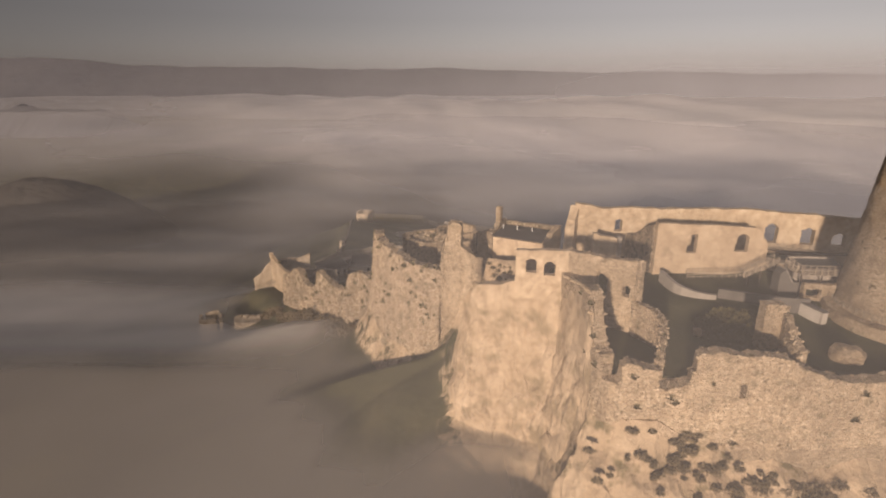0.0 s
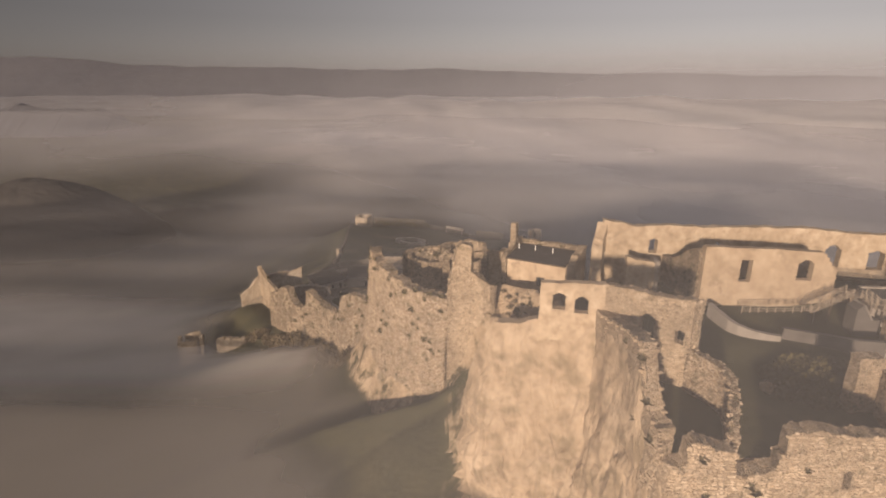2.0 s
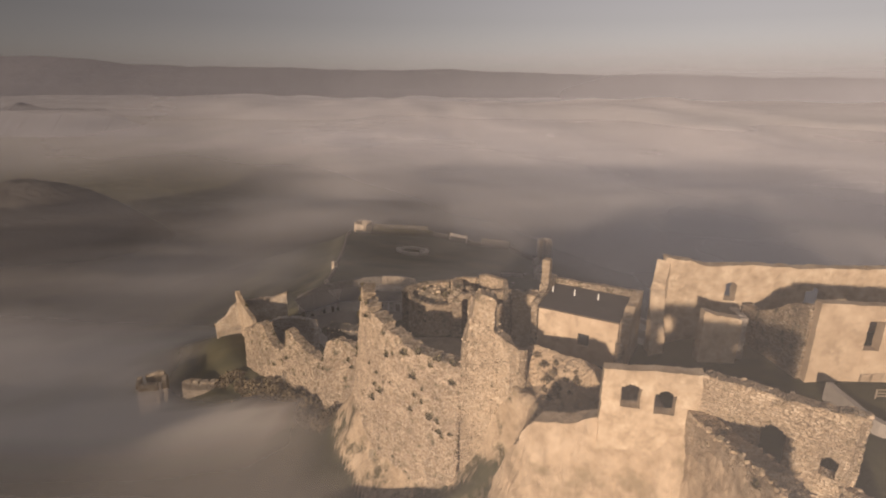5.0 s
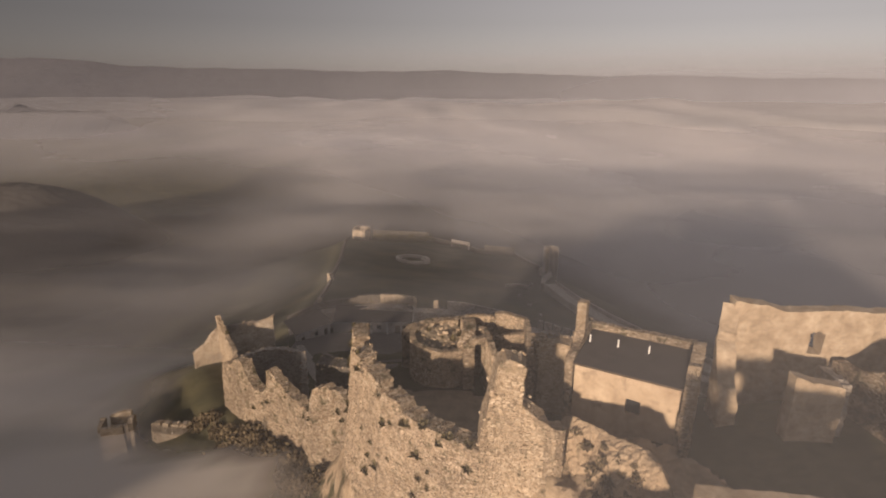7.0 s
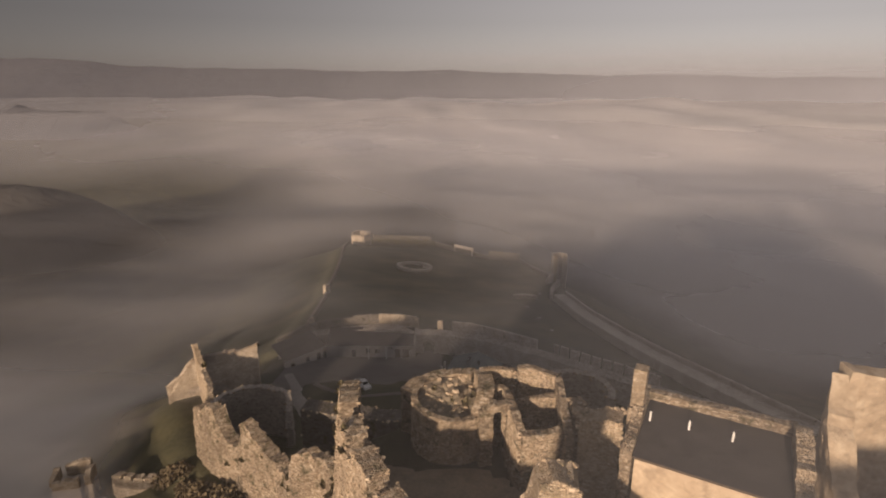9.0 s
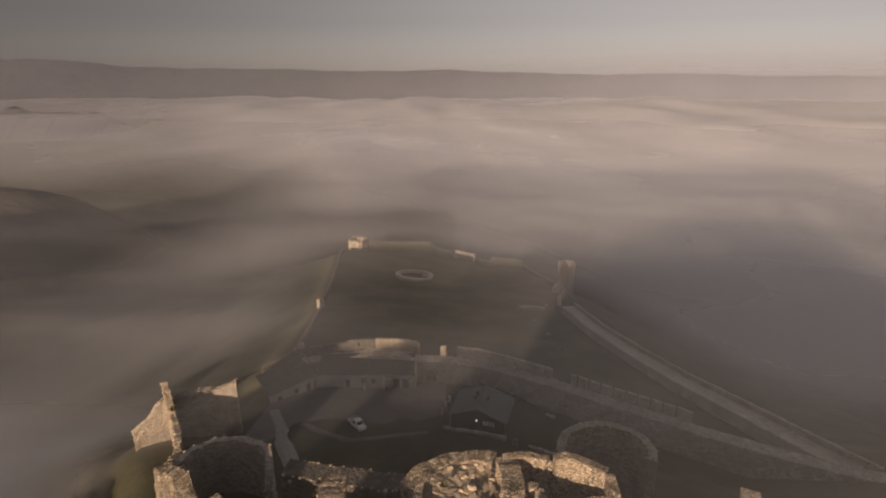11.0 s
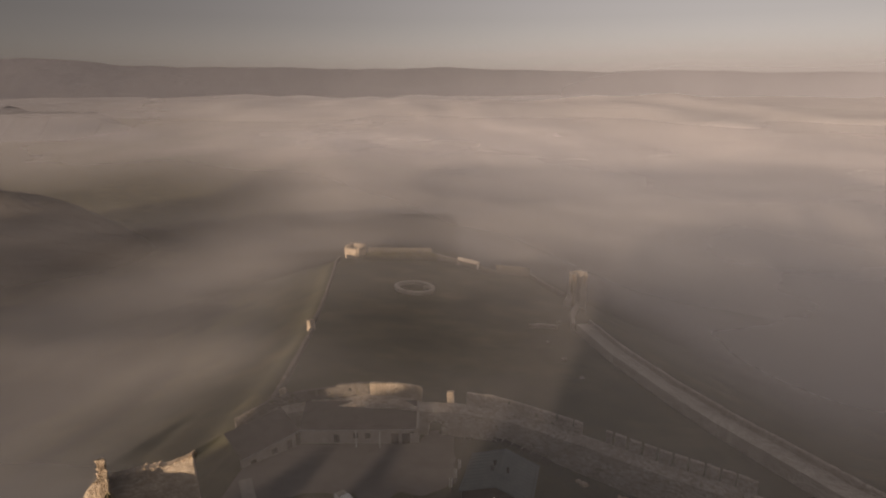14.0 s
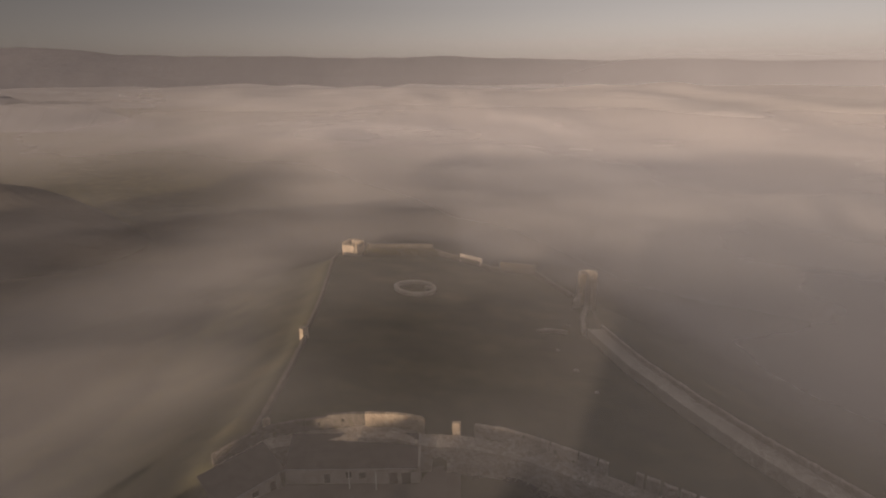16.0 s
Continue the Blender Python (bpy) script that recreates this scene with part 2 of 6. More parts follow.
def ground_material():
    m, n, l, b = material("hill_grass_and_rock", 0.97)
    p = position(n)
    grass = ramp(n, l, noise_of(n, l, p, 0.05, 8, 0.65), [(0.3, (0.047, 0.047, 0.026)), (0.5, (0.080, 0.077, 0.042)), (0.72, (0.135, 0.121, 0.066))])
    fine = noise_of(n, l, p, 1.3, 7, 0.75)
    grass = mix(n, l, 0.7, grass, ramp(n, l, fine, [(0.25, (0.45, 0.45, 0.45)), (0.75, (1.3, 1.3, 1.3))]), "MULTIPLY")
    rock = ramp(n, l, noise_of(n, l, p, 0.16, 9, 0.68), [(0.3, (0.22, 0.165, 0.11)), (0.46, (0.42, 0.325, 0.22)), (0.7, (0.60, 0.485, 0.35))])
    scrub = ramp(n, l, noise_of(n, l, p, 0.25, 7, 0.7), [(0.52, (0, 0, 0)), (0.62, (1, 1, 1))])
    rock = mix(n, l, scrub, rock, (0.11, 0.092, 0.052))
    rock = mix(n, l, 0.7, rock, ramp(n, l, fine, [(0.25, (0.55, 0.55, 0.55)), (0.75, (1.2, 1.2, 1.2))]), "MULTIPLY")
    geo = n.new("ShaderNodeNewGeometry")
    sep = n.new("ShaderNodeSeparateXYZ")
    l.new(geo.outputs["True Normal"], sep.inputs["Vector"])
    wob = n.new("ShaderNodeMath")
    wob.operation = "MULTIPLY_ADD"
    l.new(noise_of(n, l, p, 0.3, 5, 0.6), wob.inputs[0])
    wob.inputs[1].default_value = 0.35
    l.new(sep.outputs["Z"], wob.inputs[2])
    steep = ramp(n, l, wob.outputs[0], [(0.74, (1, 1, 1)), (0.92, (0, 0, 0))])
    l.new(mix(n, l, steep, grass, rock), b.inputs["Base Color"])
    bump(n, l, b, fine, 0.9, 0.35)
    return m


GROUND = ground_material()
DUST = grainy("dusty_trodden_earth", [(0.3, (0.20, 0.165, 0.12)), (0.7, (0.33, 0.275, 0.20))], 0.5, 0.96, 4.0, 0.08, patch=(0.6, (0.13, 0.115, 0.07), 0.5))
TRACK = grainy("faint_earth_track", [(0.3, (0.065, 0.057, 0.042)), (0.7, (0.10, 0.087, 0.064))], 0.3, 0.95, 3.0, 0.05)
GRAVEL = grainy("trodden_gravel", [(0.3, (0.13, 0.113, 0.097)), (0.7, (0.20, 0.176, 0.152))], 0.15, 0.95, 3.0, 0.06)


def mist_material(name, amount, scale, white=0.86, swing=0.3, cast=(1.0, 0.977, 0.965), level=False):
    """A thin drifting layer of droplets: partly clear, partly white scatter; its density is stored on the sheet."""
    m, n, l, b = material(name)
    n.remove(b)
    out = n["Material Output"]
    p = position(n)
    dens = n.new("ShaderNodeAttribute")
    dens.attribute_name = "veil"
    fine = ramp(n, l, noise_of(n, l, p, scale, 5, 0.55), [(0.25, (1 - swing,) * 3), (0.75, (1 + swing,) * 3)])
    k = n.new("ShaderNodeMath")
    k.operation = "MULTIPLY"
    k.use_clamp = True
    l.new(dens.outputs["Fac"], k.inputs[0])
    l.new(fine, k.inputs[1])
    k2 = n.new("ShaderNodeMath")
    k2.operation = "MULTIPLY"
    l.new(k.outputs[0], k2.inputs[0])
    k2.inputs[1].default_value = amount
    clear, fog, add = n.new("ShaderNodeBsdfTransparent"), n.new("ShaderNodeBsdfDiffuse"), n.new("ShaderNodeMixShader")
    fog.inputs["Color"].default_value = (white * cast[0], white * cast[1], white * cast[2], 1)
    if level:
        up = n.new("ShaderNodeCombineXYZ")
        up.inputs[2].default_value = 1.0
        l.new(up.outputs[0], fog.inputs["Normal"])
    l.new(k2.outputs[0], add.inputs["Fac"])
    l.new(clear.outputs[0], add.inputs[1])
    l.new(fog.outputs[0], add.inputs[2])
    l.new(add.outputs[0], out.inputs["Surface"])
    return m


# ---- shape helpers ----
def put(name, bm, mat, parent=None, label="", smooth=False):
    me = bpy.data.meshes.new(name)
    bm.to_mesh(me)
    bm.free()
    me.materials.append(mat)
    if smooth:
        me.shade_smooth()
    ob = new(name, me)
    if parent:
        ob.parent = parent
    if label:
        ob["label"] = label
    return ob


def part(name, bm, mat, parent, label="", smooth=False):
    return put(name, bm, mat, parent, label, smooth)


def thing(name, label, category, at=(0, 0, 0), group="", kind=""):
    ob = new(name)
    ob.location = at
    return tagged(ob, label, category, group, kind)


def box(bm, centre, size, turn=0.0, bevel=0.0, tilt=None):
    """A block with slightly broken edges, added to bm."""
    m = Matrix.Translation(centre) @ Matrix.Rotation(turn, 4, "Z")
    if tilt:
        m = m @ tilt
    made = bmesh.ops.create_cube(bm, size=1.0, matrix=m @ Matrix.Diagonal((*size, 1)))
    if bevel:
        es = list({e for v in made["verts"] for e in v.link_edges})
        bmesh.ops.bevel(bm, geom=es, offset=bevel, segments=1, affect="EDGES")
    return bm


def tube(bm, a, b, r1, r2=None, sides=8):
    a, b = Vector(a), Vector(b)
    m = Matrix.Translation((a + b) / 2) @ (b - a).to_track_quat("Z", "Y").to_matrix().to_4x4()
    bmesh.ops.create_cone(bm, cap_ends=True, segments=sides, radius1=r1, radius2=r1 if r2 is None else r2, depth=(b - a).length, matrix=m)
    return bm


def prism(bm, outline, z0, z1):
    """An upright block over a plan outline; z0 and z1 may be functions of (x, y)."""
    f0 = z0 if callable(z0) else (lambda x, y: z0)
    f1 = z1 if callable(z1) else (lambda x, y: z1)
    lo = [bm.verts.new((x, y, f0(x, y))) for x, y in outline]
    hi = [bm.verts.new((x, y, f1(x, y))) for x, y in outline]
    bm.faces.new(hi)
    bm.faces.new(lo[::-1])
    for i in range(len(lo)):
        j = (i + 1) % len(lo)
        bm.faces.new((lo[i], lo[j], hi[j], hi[i]))
    return bm


def along(path, s):
    """Plan place, left normal, foot and crest at the length s of a path of (x, y, foot, crest)."""
    d = 0.0
    for a, b in zip(path, path[1:]):
        step = math.hypot(b[0] - a[0], b[1] - a[1])
        if s <= d + step or b is path[-1]:
            k = min(max((s - d) / max(step, 1e-6), 0), 1)
            t = ((b[0] - a[0]) / max(step, 1e-6), (b[1] - a[1]) / max(step, 1e-6))
            return [a[i] + (b[i] - a[i]) * k for i in range(4)], (-t[1], t[0])
        d += step


def length(path):
    return sum(math.hypot(b[0] - a[0], b[1] - a[1]) for a, b in zip(path, path[1:]))


def nearest(path, x, y):
    best = (1e9, 0)
    total = length(path)
    for i in range(401):
        s = total * i / 400
        q, _ = along(path, s)
        best = min(best, (math.hypot(q[0] - x, q[1] - y), s))
    return best[1]


BUILT = []


def wall(name, path, thick, mat, openings=(), cell=0.5, rough=0.10, rag=0.35, batter=0.0, parent=None, label="", category="ruined wall", kind="", group=""):
    """A standing wall along a path of (x, y, foot, crest), with a ragged crest and openings (x, y, width, sill, head, arched) cut right through."""
    total = length(path)
    cuts = []
    for x, y, w, z0, z1, arch in openings:
        s = nearest(path, x, y)
        cuts.append((s - w / 2, s + w / 2, z0, z1, arch))
    ss = {round(total * i / max(2, round(total / cell)), 3) for i in range(max(2, round(total / cell)) + 1)}
    for a, b, z0, z1, arch in cuts:
        ss = {s for s in ss if not a - 0.12 < s < b + 0.12} | {round(a + (b - a) * i / 6, 3) for i in range(7)}
    ss = sorted(s for s in ss if 0 <= s <= total)
    lo, hi = min(p[2] for p in path), max(p[3] for p in path) + rag
    zs = {round(lo + (hi - lo) * i / max(2, round((hi - lo) / cell)), 3) for i in range(max(2, round((hi - lo) / cell)) + 1)}
    for a, b, z0, z1, arch in cuts:
        rise = (b - a) * 0.4 if arch else 0
        extra = [z0] + [z1 - rise + rise * k for k in ((0, 0.45, 0.8, 1.0) if arch else (1.0,))]
        zs = {z for z in zs if all(abs(z - e) > 0.1 for e in extra)} | {round(e, 3) for e in extra}
    zs = sorted(zs)
    peak = max(p[3] for p in path)
    seed = path[0][0] * 0.37 + path[0][1] * 0.11

    def crest(s, top):
        return top + rag * (1.1 * noise.noise((s * 0.33, seed, 0.0)) + 0.8 * noise.noise((s * 1.1, seed, 5.0)) + 0.45 * noise.noise((s * 2.9, seed, 9.0)))

    places = [along(path, s) for s in ss]
    tops = [crest(s, q[0][3]) for s, q in zip(ss, places)]
    norms = [q[1] for q in places]
    norms = [Vector((norms[max(i - 1, 0)][0] + norms[i][0] + norms[min(i + 1, len(ss) - 1)][0], norms[max(i - 1, 0)][1] + norms[i][1] + norms[min(i + 1, len(ss) - 1)][1], 0)).normalized() for i in range(len(ss))]

    def filled(i, j):
        if not (0 <= i < len(ss) - 1 and 0 <= j < len(zs) - 1):
            return False
        if not cuts:
            return True
        s, z = (ss[i] + ss[i + 1]) / 2, (zs[j] + zs[j + 1]) / 2
        foot = (places[i][0][2] + places[i + 1][0][2]) / 2
        if z < foot - 0.3 or zs[j] > min(tops[i], tops[i + 1]) - 0.02:
            return False
        for a, b, z0, z1, arch in cuts:
            if a < s < b and z0 < z < z1:
                rise = (b - a) * 0.4 if arch else 0
                spring = z1 - rise
                if z < spring or ((s - (a + b) / 2) / ((b - a) / 2)) ** 2 + ((z - spring) / max(rise, 1e-6)) ** 2 < 1:
                    return False
        return True

    verts, faces, index = [], [], {}

    def vert(i, j, side):
        key = (i, j, side)
        if key not in index:
            (x, y, foot, top), n = places[i][0], norms[i]
            z = min(zs[j], tops[i]) if cuts else lo + (zs[j] - lo) / (zs[-1] - lo) * (tops[i] - lo)
            out = thick / 2 + (batter * max(peak - z, 0) if side < 0 else 0)
            p = Vector((x, y, z)) + n * (out * side)
            jit = noise.noise_vector(p * 0.8) * rough * 1.4 + noise.noise_vector(p * 2.3) * rough
            index[key] = len(verts)
            verts.append(p + jit)
        return index[key]

    for i in range(len(ss) - 1):
        for j in range(len(zs) - 1):
            if not filled(i, j):
                continue
            faces.append((vert(i, j, 1), vert(i, j + 1, 1), vert(i + 1, j + 1, 1), vert(i + 1, j, 1)))
            faces.append((vert(i, j, -1), vert(i + 1, j, -1), vert(i + 1, j + 1, -1), vert(i, j + 1, -1)))
            for di, dj, (a, b) in ((-1, 0, ((i, j + 1), (i, j))), (1, 0, ((i + 1, j), (i + 1, j + 1))), (0, -1, ((i, j), (i + 1, j))), (0, 1, ((i + 1, j + 1), (i, j + 1)))):
                if not filled(i + di, j + dj):
                    faces.append((vert(*a, 1), vert(*b, 1), vert(*b, -1), vert(*a, -1)))
    me = bpy.data.meshes.new(name)
    me.from_pydata([tuple(v) for v in verts], [], faces)
    me.materials.append(mat)
    ob = new(name, me)
    BUILT.append((ob, list(path), thick, batter, rough, mat, tuple(openings)))
    if parent:
        ob.parent = parent
        if label:
            ob["label"] = label
        return ob
    return tagged(ob, label, category, group, kind)


def ring_path(cx, cy, rx, ry, foot, crest, a0=0, a1=360, steps=40):
    """Clockwise plan arc, so that the outer face is the battered one of wall()."""
    rows = []
    for i in range(steps + 1):
        a = radians(a0 + (a1 - a0) * i / steps)
        x, y = cx + rx * math.cos(a), cy + ry * math.sin(a)
        f = foot(x, y) if callable(foot) else foot
        c = crest(x, y) if callable(crest) else crest
        rows.append((x, y, f, c))
    return rows


# ---- the hill ----
UPPER = np.array([(21.6, 62.4), (44, 61.2), (70, 63.6), (96, 74), (98, 116), (27, 114), (14, 123), (8, 128), (-9, 128), (-14.2, 124), (-12.6, 117), (-6.6, 108), (1.4, 102.4), (8, 96), (7, 89), (12, 86), (21.4, 83.4)], float)
MIDDLE = np.array([(-46, 194), (-63, 176), (-53, 160), (-46, 150), (-36, 140), (-17, 122), (10, 124), (30, 116), (95, 118), (92, 160), (76, 180), (46, 191), (20, 201), (0, 211), (-47, 212)], float)
LOWER = np.array([(-54, 214), (-54, 250), (-56, 285), (-64, 345), (-78, 432), (-76, 460), (-20, 488), (14, 452), (46, 441), (58, 373), (50, 315), (55, 281), (62, 251), (70, 222), (80, 182), (46, 191), (0, 212)], float)
FLOORS = np.array([(25, 68, 38), (40, 75, 38), (56, 75, 38), (50, 87, 39.4), (40, 88, 39.4), (-2, 108, 33.4), (-6, 117, 33.4), (5, 112, 33.8), (10, 97, 36.5), (14, 93, 38.5), (19, 97, 37), (24, 90, 38), (10, 121, 32), (-4, 126, 33), (32, 104, 39.5), (60, 102, 41), (45, 95, 40), (45, 104, 40), (78, 84, 38), (30, 118, 35)], float)


def polygon_distance(x, y, poly):
    """Distance outside a plan outline (0 inside), and its inside distance."""
    d2 = np.full(x.shape, 1e18)
    inside = np.zeros(x.shape, bool)
    for (ax, ay), (bx, by) in zip(poly, np.roll(poly, -1, 0)):
        ex, ey = bx - ax, by - ay
        k = np.clip(((x - ax) * ex + (y - ay) * ey) / (ex * ex + ey * ey), 0, 1)
        d2 = np.minimum(d2, (x - ax - k * ex) ** 2 + (y - ay - k * ey) ** 2)
        cross = ((ay > y) != (by > y)) & (x < (bx - ax) * (y - ay) / np.where(by == ay, 1e-9, by - ay) + ax)
        inside ^= cross
    d = np.sqrt(d2)
    return np.where(inside, 0, d), np.where(inside, d, 0)


def lower_plane(x, y):
    return -7.1 - 0.174 * (y - 213) - 0.091 * x


def middle_plane(x, y):
    return 1.0 - 0.17 * (y - 203) - 0.2 * np.maximum(x - 5, 0) * np.clip((y - 150) / 25, 0, 1)


def ease(v):
    v = np.clip(v, 0, 1)
    return v * v * (3 - 2 * v)


def hill(x, y):
    x, y = np.asarray(x, float), np.asarray(y, float)
    w = [1 / ((x - fx) ** 2 + (y - fy) ** 2 + 2) ** 1.8 for fx, fy, _ in FLOORS]
    floor = sum(k * f for k, (_, _, f) in zip(w, FLOORS)) / sum(w)
    du, iu = polygon_distance(x, y, UPPER)
    front = np.clip((72 - y) / 12, 0, 1) * np.clip((x - 8) / 12, 0, 1)
    steep = np.exp(-((x - 12) / 15) ** 2 - ((y - 72) / 17) ** 2)
    flank = ease((y - 94) / 8) * ease((6 - x) / 8) * ease((150 - y) / 10)
    cliff = np.maximum(10 + 20 * steep + 8 * flank, 27 * front)
    up = floor - 7.5 * ease(du / 2.6) - (cliff - 7.5) * ease((du - 1) / (8 - 3 * front)) - (0.55 + 0.2 * front) * np.maximum(du - 7, 0)
    dm, _ = polygon_distance(x, y, MIDDLE)
    mid = np.clip(middle_plane(x, y), -9, 17) - 3.0 * ease(dm / 14) - 0.42 * np.maximum(dm - 2, 0)
    dl, _ = polygon_distance(x, y, LOWER)
    low = lower_plane(x, y) - 2.5 * ease(dl / 10) - 0.40 * np.maximum(dl - 3, 0)
    h = np.maximum(np.maximum(up, mid), low)
    return np.maximum(h, -170)


def lines(segments):
    out = [segments[0][0]]
    for a, b, step in segments:
        k = max(1, round((b - a) / step))
        out += [a + (b - a) * (i + 1) / k for i in range(k)]
    return np.array(out)


gx = lines([(-6000, -1500, 750), (-1500, -400, 110), (-400, -120, 14), (-120, -24, 1.6), (-24, 66, 0.62), (66, 110, 1.6), (110, 400, 14), (400, 1500, 110), (1500, 6000, 750)])
gy = lines([(-3000, -400, 200), (-400, -20, 20), (-20, 36, 2.5), (36, 132, 0.62), (132, 300, 1.3), (300, 520, 2.2), (520, 800, 14), (800, 1500, 110), (1500, 6000, 750)])
X, Y = np.meshgrid(gx, gy)
Z = hill(X, Y)


def base_z(x, y):
    return float(hill(np.array([x]), np.array([y]))[0])


gz = Z.copy()
slope = np.hypot(*np.gradient(Z, gy, gx))
co = np.stack([X, Y, gz], -1)
calm = ease(polygon_distance(X, Y, UPPER)[0] / 5.0)
near = (np.abs(X) < 140) & (Y > -40) & (Y < 540)
for i, j in zip(*np.nonzero(near)):
    p = Vector((X[i, j], Y[i, j], Z[i, j]))
    k = min(slope[i, j], 2.5)
    amp = (0.12 + 0.32 * max(0.0, k - 0.45)) * (0.25 + 0.75 * calm[i, j])
    f1 = noise.noise_vector(p * 0.17) * 1.5 + noise.noise_vector(p * 0.47) * 0.8 + noise.noise_vector(p * 1.15) * 0.38
    if k > 0.6:
        co[i, j] += np.array(f1) * (amp * 0.55, amp * 0.55, amp * 0.6)
    else:
        co[i, j, 2] += f1[2] * amp
me = bpy.data.meshes.new("ground")
ny, nx = X.shape
idx = np.arange(nx * ny).reshape(ny, nx)
quads = np.stack([idx[:-1, :-1], idx[:-1, 1:], idx[1:, 1:], idx[1:, :-1]], -1).reshape(-1, 4)
me.from_pydata(co.reshape(-1, 3).tolist(), [], quads.tolist())
me.materials.append(GROUND)
me.shade_smooth()
ground = tagged(new("ground", me), "dry autumn grass and pale limestone cliffs of the castle hill", "hill", kind="structure")

# ---- fog, far hills ----
mx = lines([(-4700, -1500, 200), (-1500, -400, 50), (-400, -160, 16), (-160, 160, 6), (160, 400, 16), (400, 1500, 50), (1500, 4700, 200)])
my = lines([(-1500, -200, 100), (-200, 20, 20), (20, 540, 6), (540, 900, 24), (900, 2000, 60), (2000, 4600, 200)])
MX, MY = np.meshgrid(mx, my)
UNDER = hill(MX, MY)


def drift(scale, seed, pull=0.42):
    """A soft random field of -1 to 1 over the plan, in rolls drawn out along the wind."""
    out = np.zeros(MX.shape)
    for i in range(MX.shape[0]):
        for j in range(MX.shape[1]):
            p = Vector((MX[i, j] / scale, MY[i, j] / scale * pull, seed))
            out[i, j] = noise.noise(p) + 0.5 * noise.noise(p * 2.1) + 0.25 * noise.noise(p * 4.3)
    return out


def mound_height(x, y, cx, cy, rx, ry, top):
    r = np.hypot((x - cx) / rx, (y - cy) / ry)
    return np.where(r < 1, top - (top + 175) * np.minimum(r, 1) ** 1.7, -500)


MOUNDS = [(-640, 850, 205, 140, -74, 1.0)]
for mound in MOUNDS:
    UNDER = np.maximum(UNDER, mound_height(MX, MY, *mound[:5]))


def sheet(name, mat, height, dens, label, fall=24.0):
    """A layer of fog over the plan; it thins out to nothing where the hill comes up to it."""
    z = height if isinstance(height, np.ndarray) else np.full(MX.shape, float(height))
    thick = ease((z - UNDER - 1.0) / fall)
    d = np.clip(dens, 0, 1.2) * thick
    ny, nx = MX.shape
    ids = np.arange(nx * ny).reshape(ny, nx)
    fs = np.stack([ids[:-1, :-1], ids[:-1, 1:], ids[1:, 1:], ids[1:, :-1]], -1).reshape(-1, 4)
    keep = d.reshape(-1)[fs].max(1) > 0.002
    m = bpy.data.meshes.new(name)
    m.from_pydata(np.stack([MX, MY, z], -1).reshape(-1, 3).tolist(), [], fs[keep].tolist())
    at = m.attributes.new("veil", "FLOAT", "POINT")
    at.data.foreach_set("value", d.reshape(-1).astype(np.float32))
    m.materials.append(mat)
    m.shade_smooth()
    return tagged(new(name, m), label, "fog", kind="stuff")


A1, A2, A3, A4 = drift(900, 1.0), drift(330, 5.0), drift(120, 9.0, 1.1), drift(46, 4.0, 1.1)
dist = np.hypot(MX, MY - 60)
az = np.degrees(np.arctan2(MX, np.maximum(MY - 60, 1)))
# the valley fog is thick far out and to the north-east, thin over the near valley and the west
west = ease((-az - 6) / 22)
east = ease((az + 4) / 26)
thin_left = 1 - 0.29 * ease((4 - az) / 10)
thick_far = ease((dist - 420 - 240 * A1 - 13.0 * np.clip(-az, 0, 45)) / 1050)
thick_right = ease((az - 2) / 22) * ease((dist - 340 - 120 * A2) / 440)
valley = np.clip(0.15 + 0.79 * thick_far + 0.44 * thick_right + (0.05 + 0.10 * east) * A2 - 0.21 * west * (1 - thick_far), 0.07, 1)
valley = valley * (1 - 0.62 * ease((-az - 8) / 26) * ease((dist - 500) / 500)) * (1 - 0.34 * ease((dist - 1300) / 1500))
swell = 24 * A1 + (12 + 22 * ease((az - 2) / 25)) * A2 * ease((dist - 400) / 500)
FOG = (1.0, 0.978, 0.995)
sheet("fog_sea", mist_material("valley_fog", 0.92, 0.003, swing=0.08, cast=FOG), -95 + swell + 55 * ease((dist - 1100) / 2600), valley, "pale sea of morning fog filling the valley")
sheet("mist_layer", mist_material("mist", 0.32, 0.004, swing=0.2, cast=FOG), -72 + 9 * A2, np.clip(0.38 + 0.6 * thick_far + 0.3 * A2 + 0.2 * thick_right, 0.1, 1) * (1 - 0.62 * west * (1 - 0.7 * thick_far)), "thin drifting veil of morning mist")
sheet("mist_layer", mist_material("mist", 0.26, 0.005, swing=0.2, cast=FOG), -46 + 6 * A3, np.clip(0.68 + 0.4 * A2, 0.1, 1) * (1 - 0.6 * ease((dist - 700) / 900)) * (1 - 0.66 * west) * thin_left, "thin drifting veil of morning mist")
sheet("mist_layer", mist_material("mist", 0.32, 0.008, 0.74), -16 + 5 * A3, np.clip(0.6 + 0.5 * A2, 0.1, 1) * (1 - ease((dist - 420) / 500)) * (1 - 0.5 * west) * (1 + 0.35 * east) * (1 - 0.75 * np.exp(-((MX - 57) / 26) ** 2 - ((MY - 340) / 60) ** 2)) * thin_left, "thin drifting veil of morning mist")
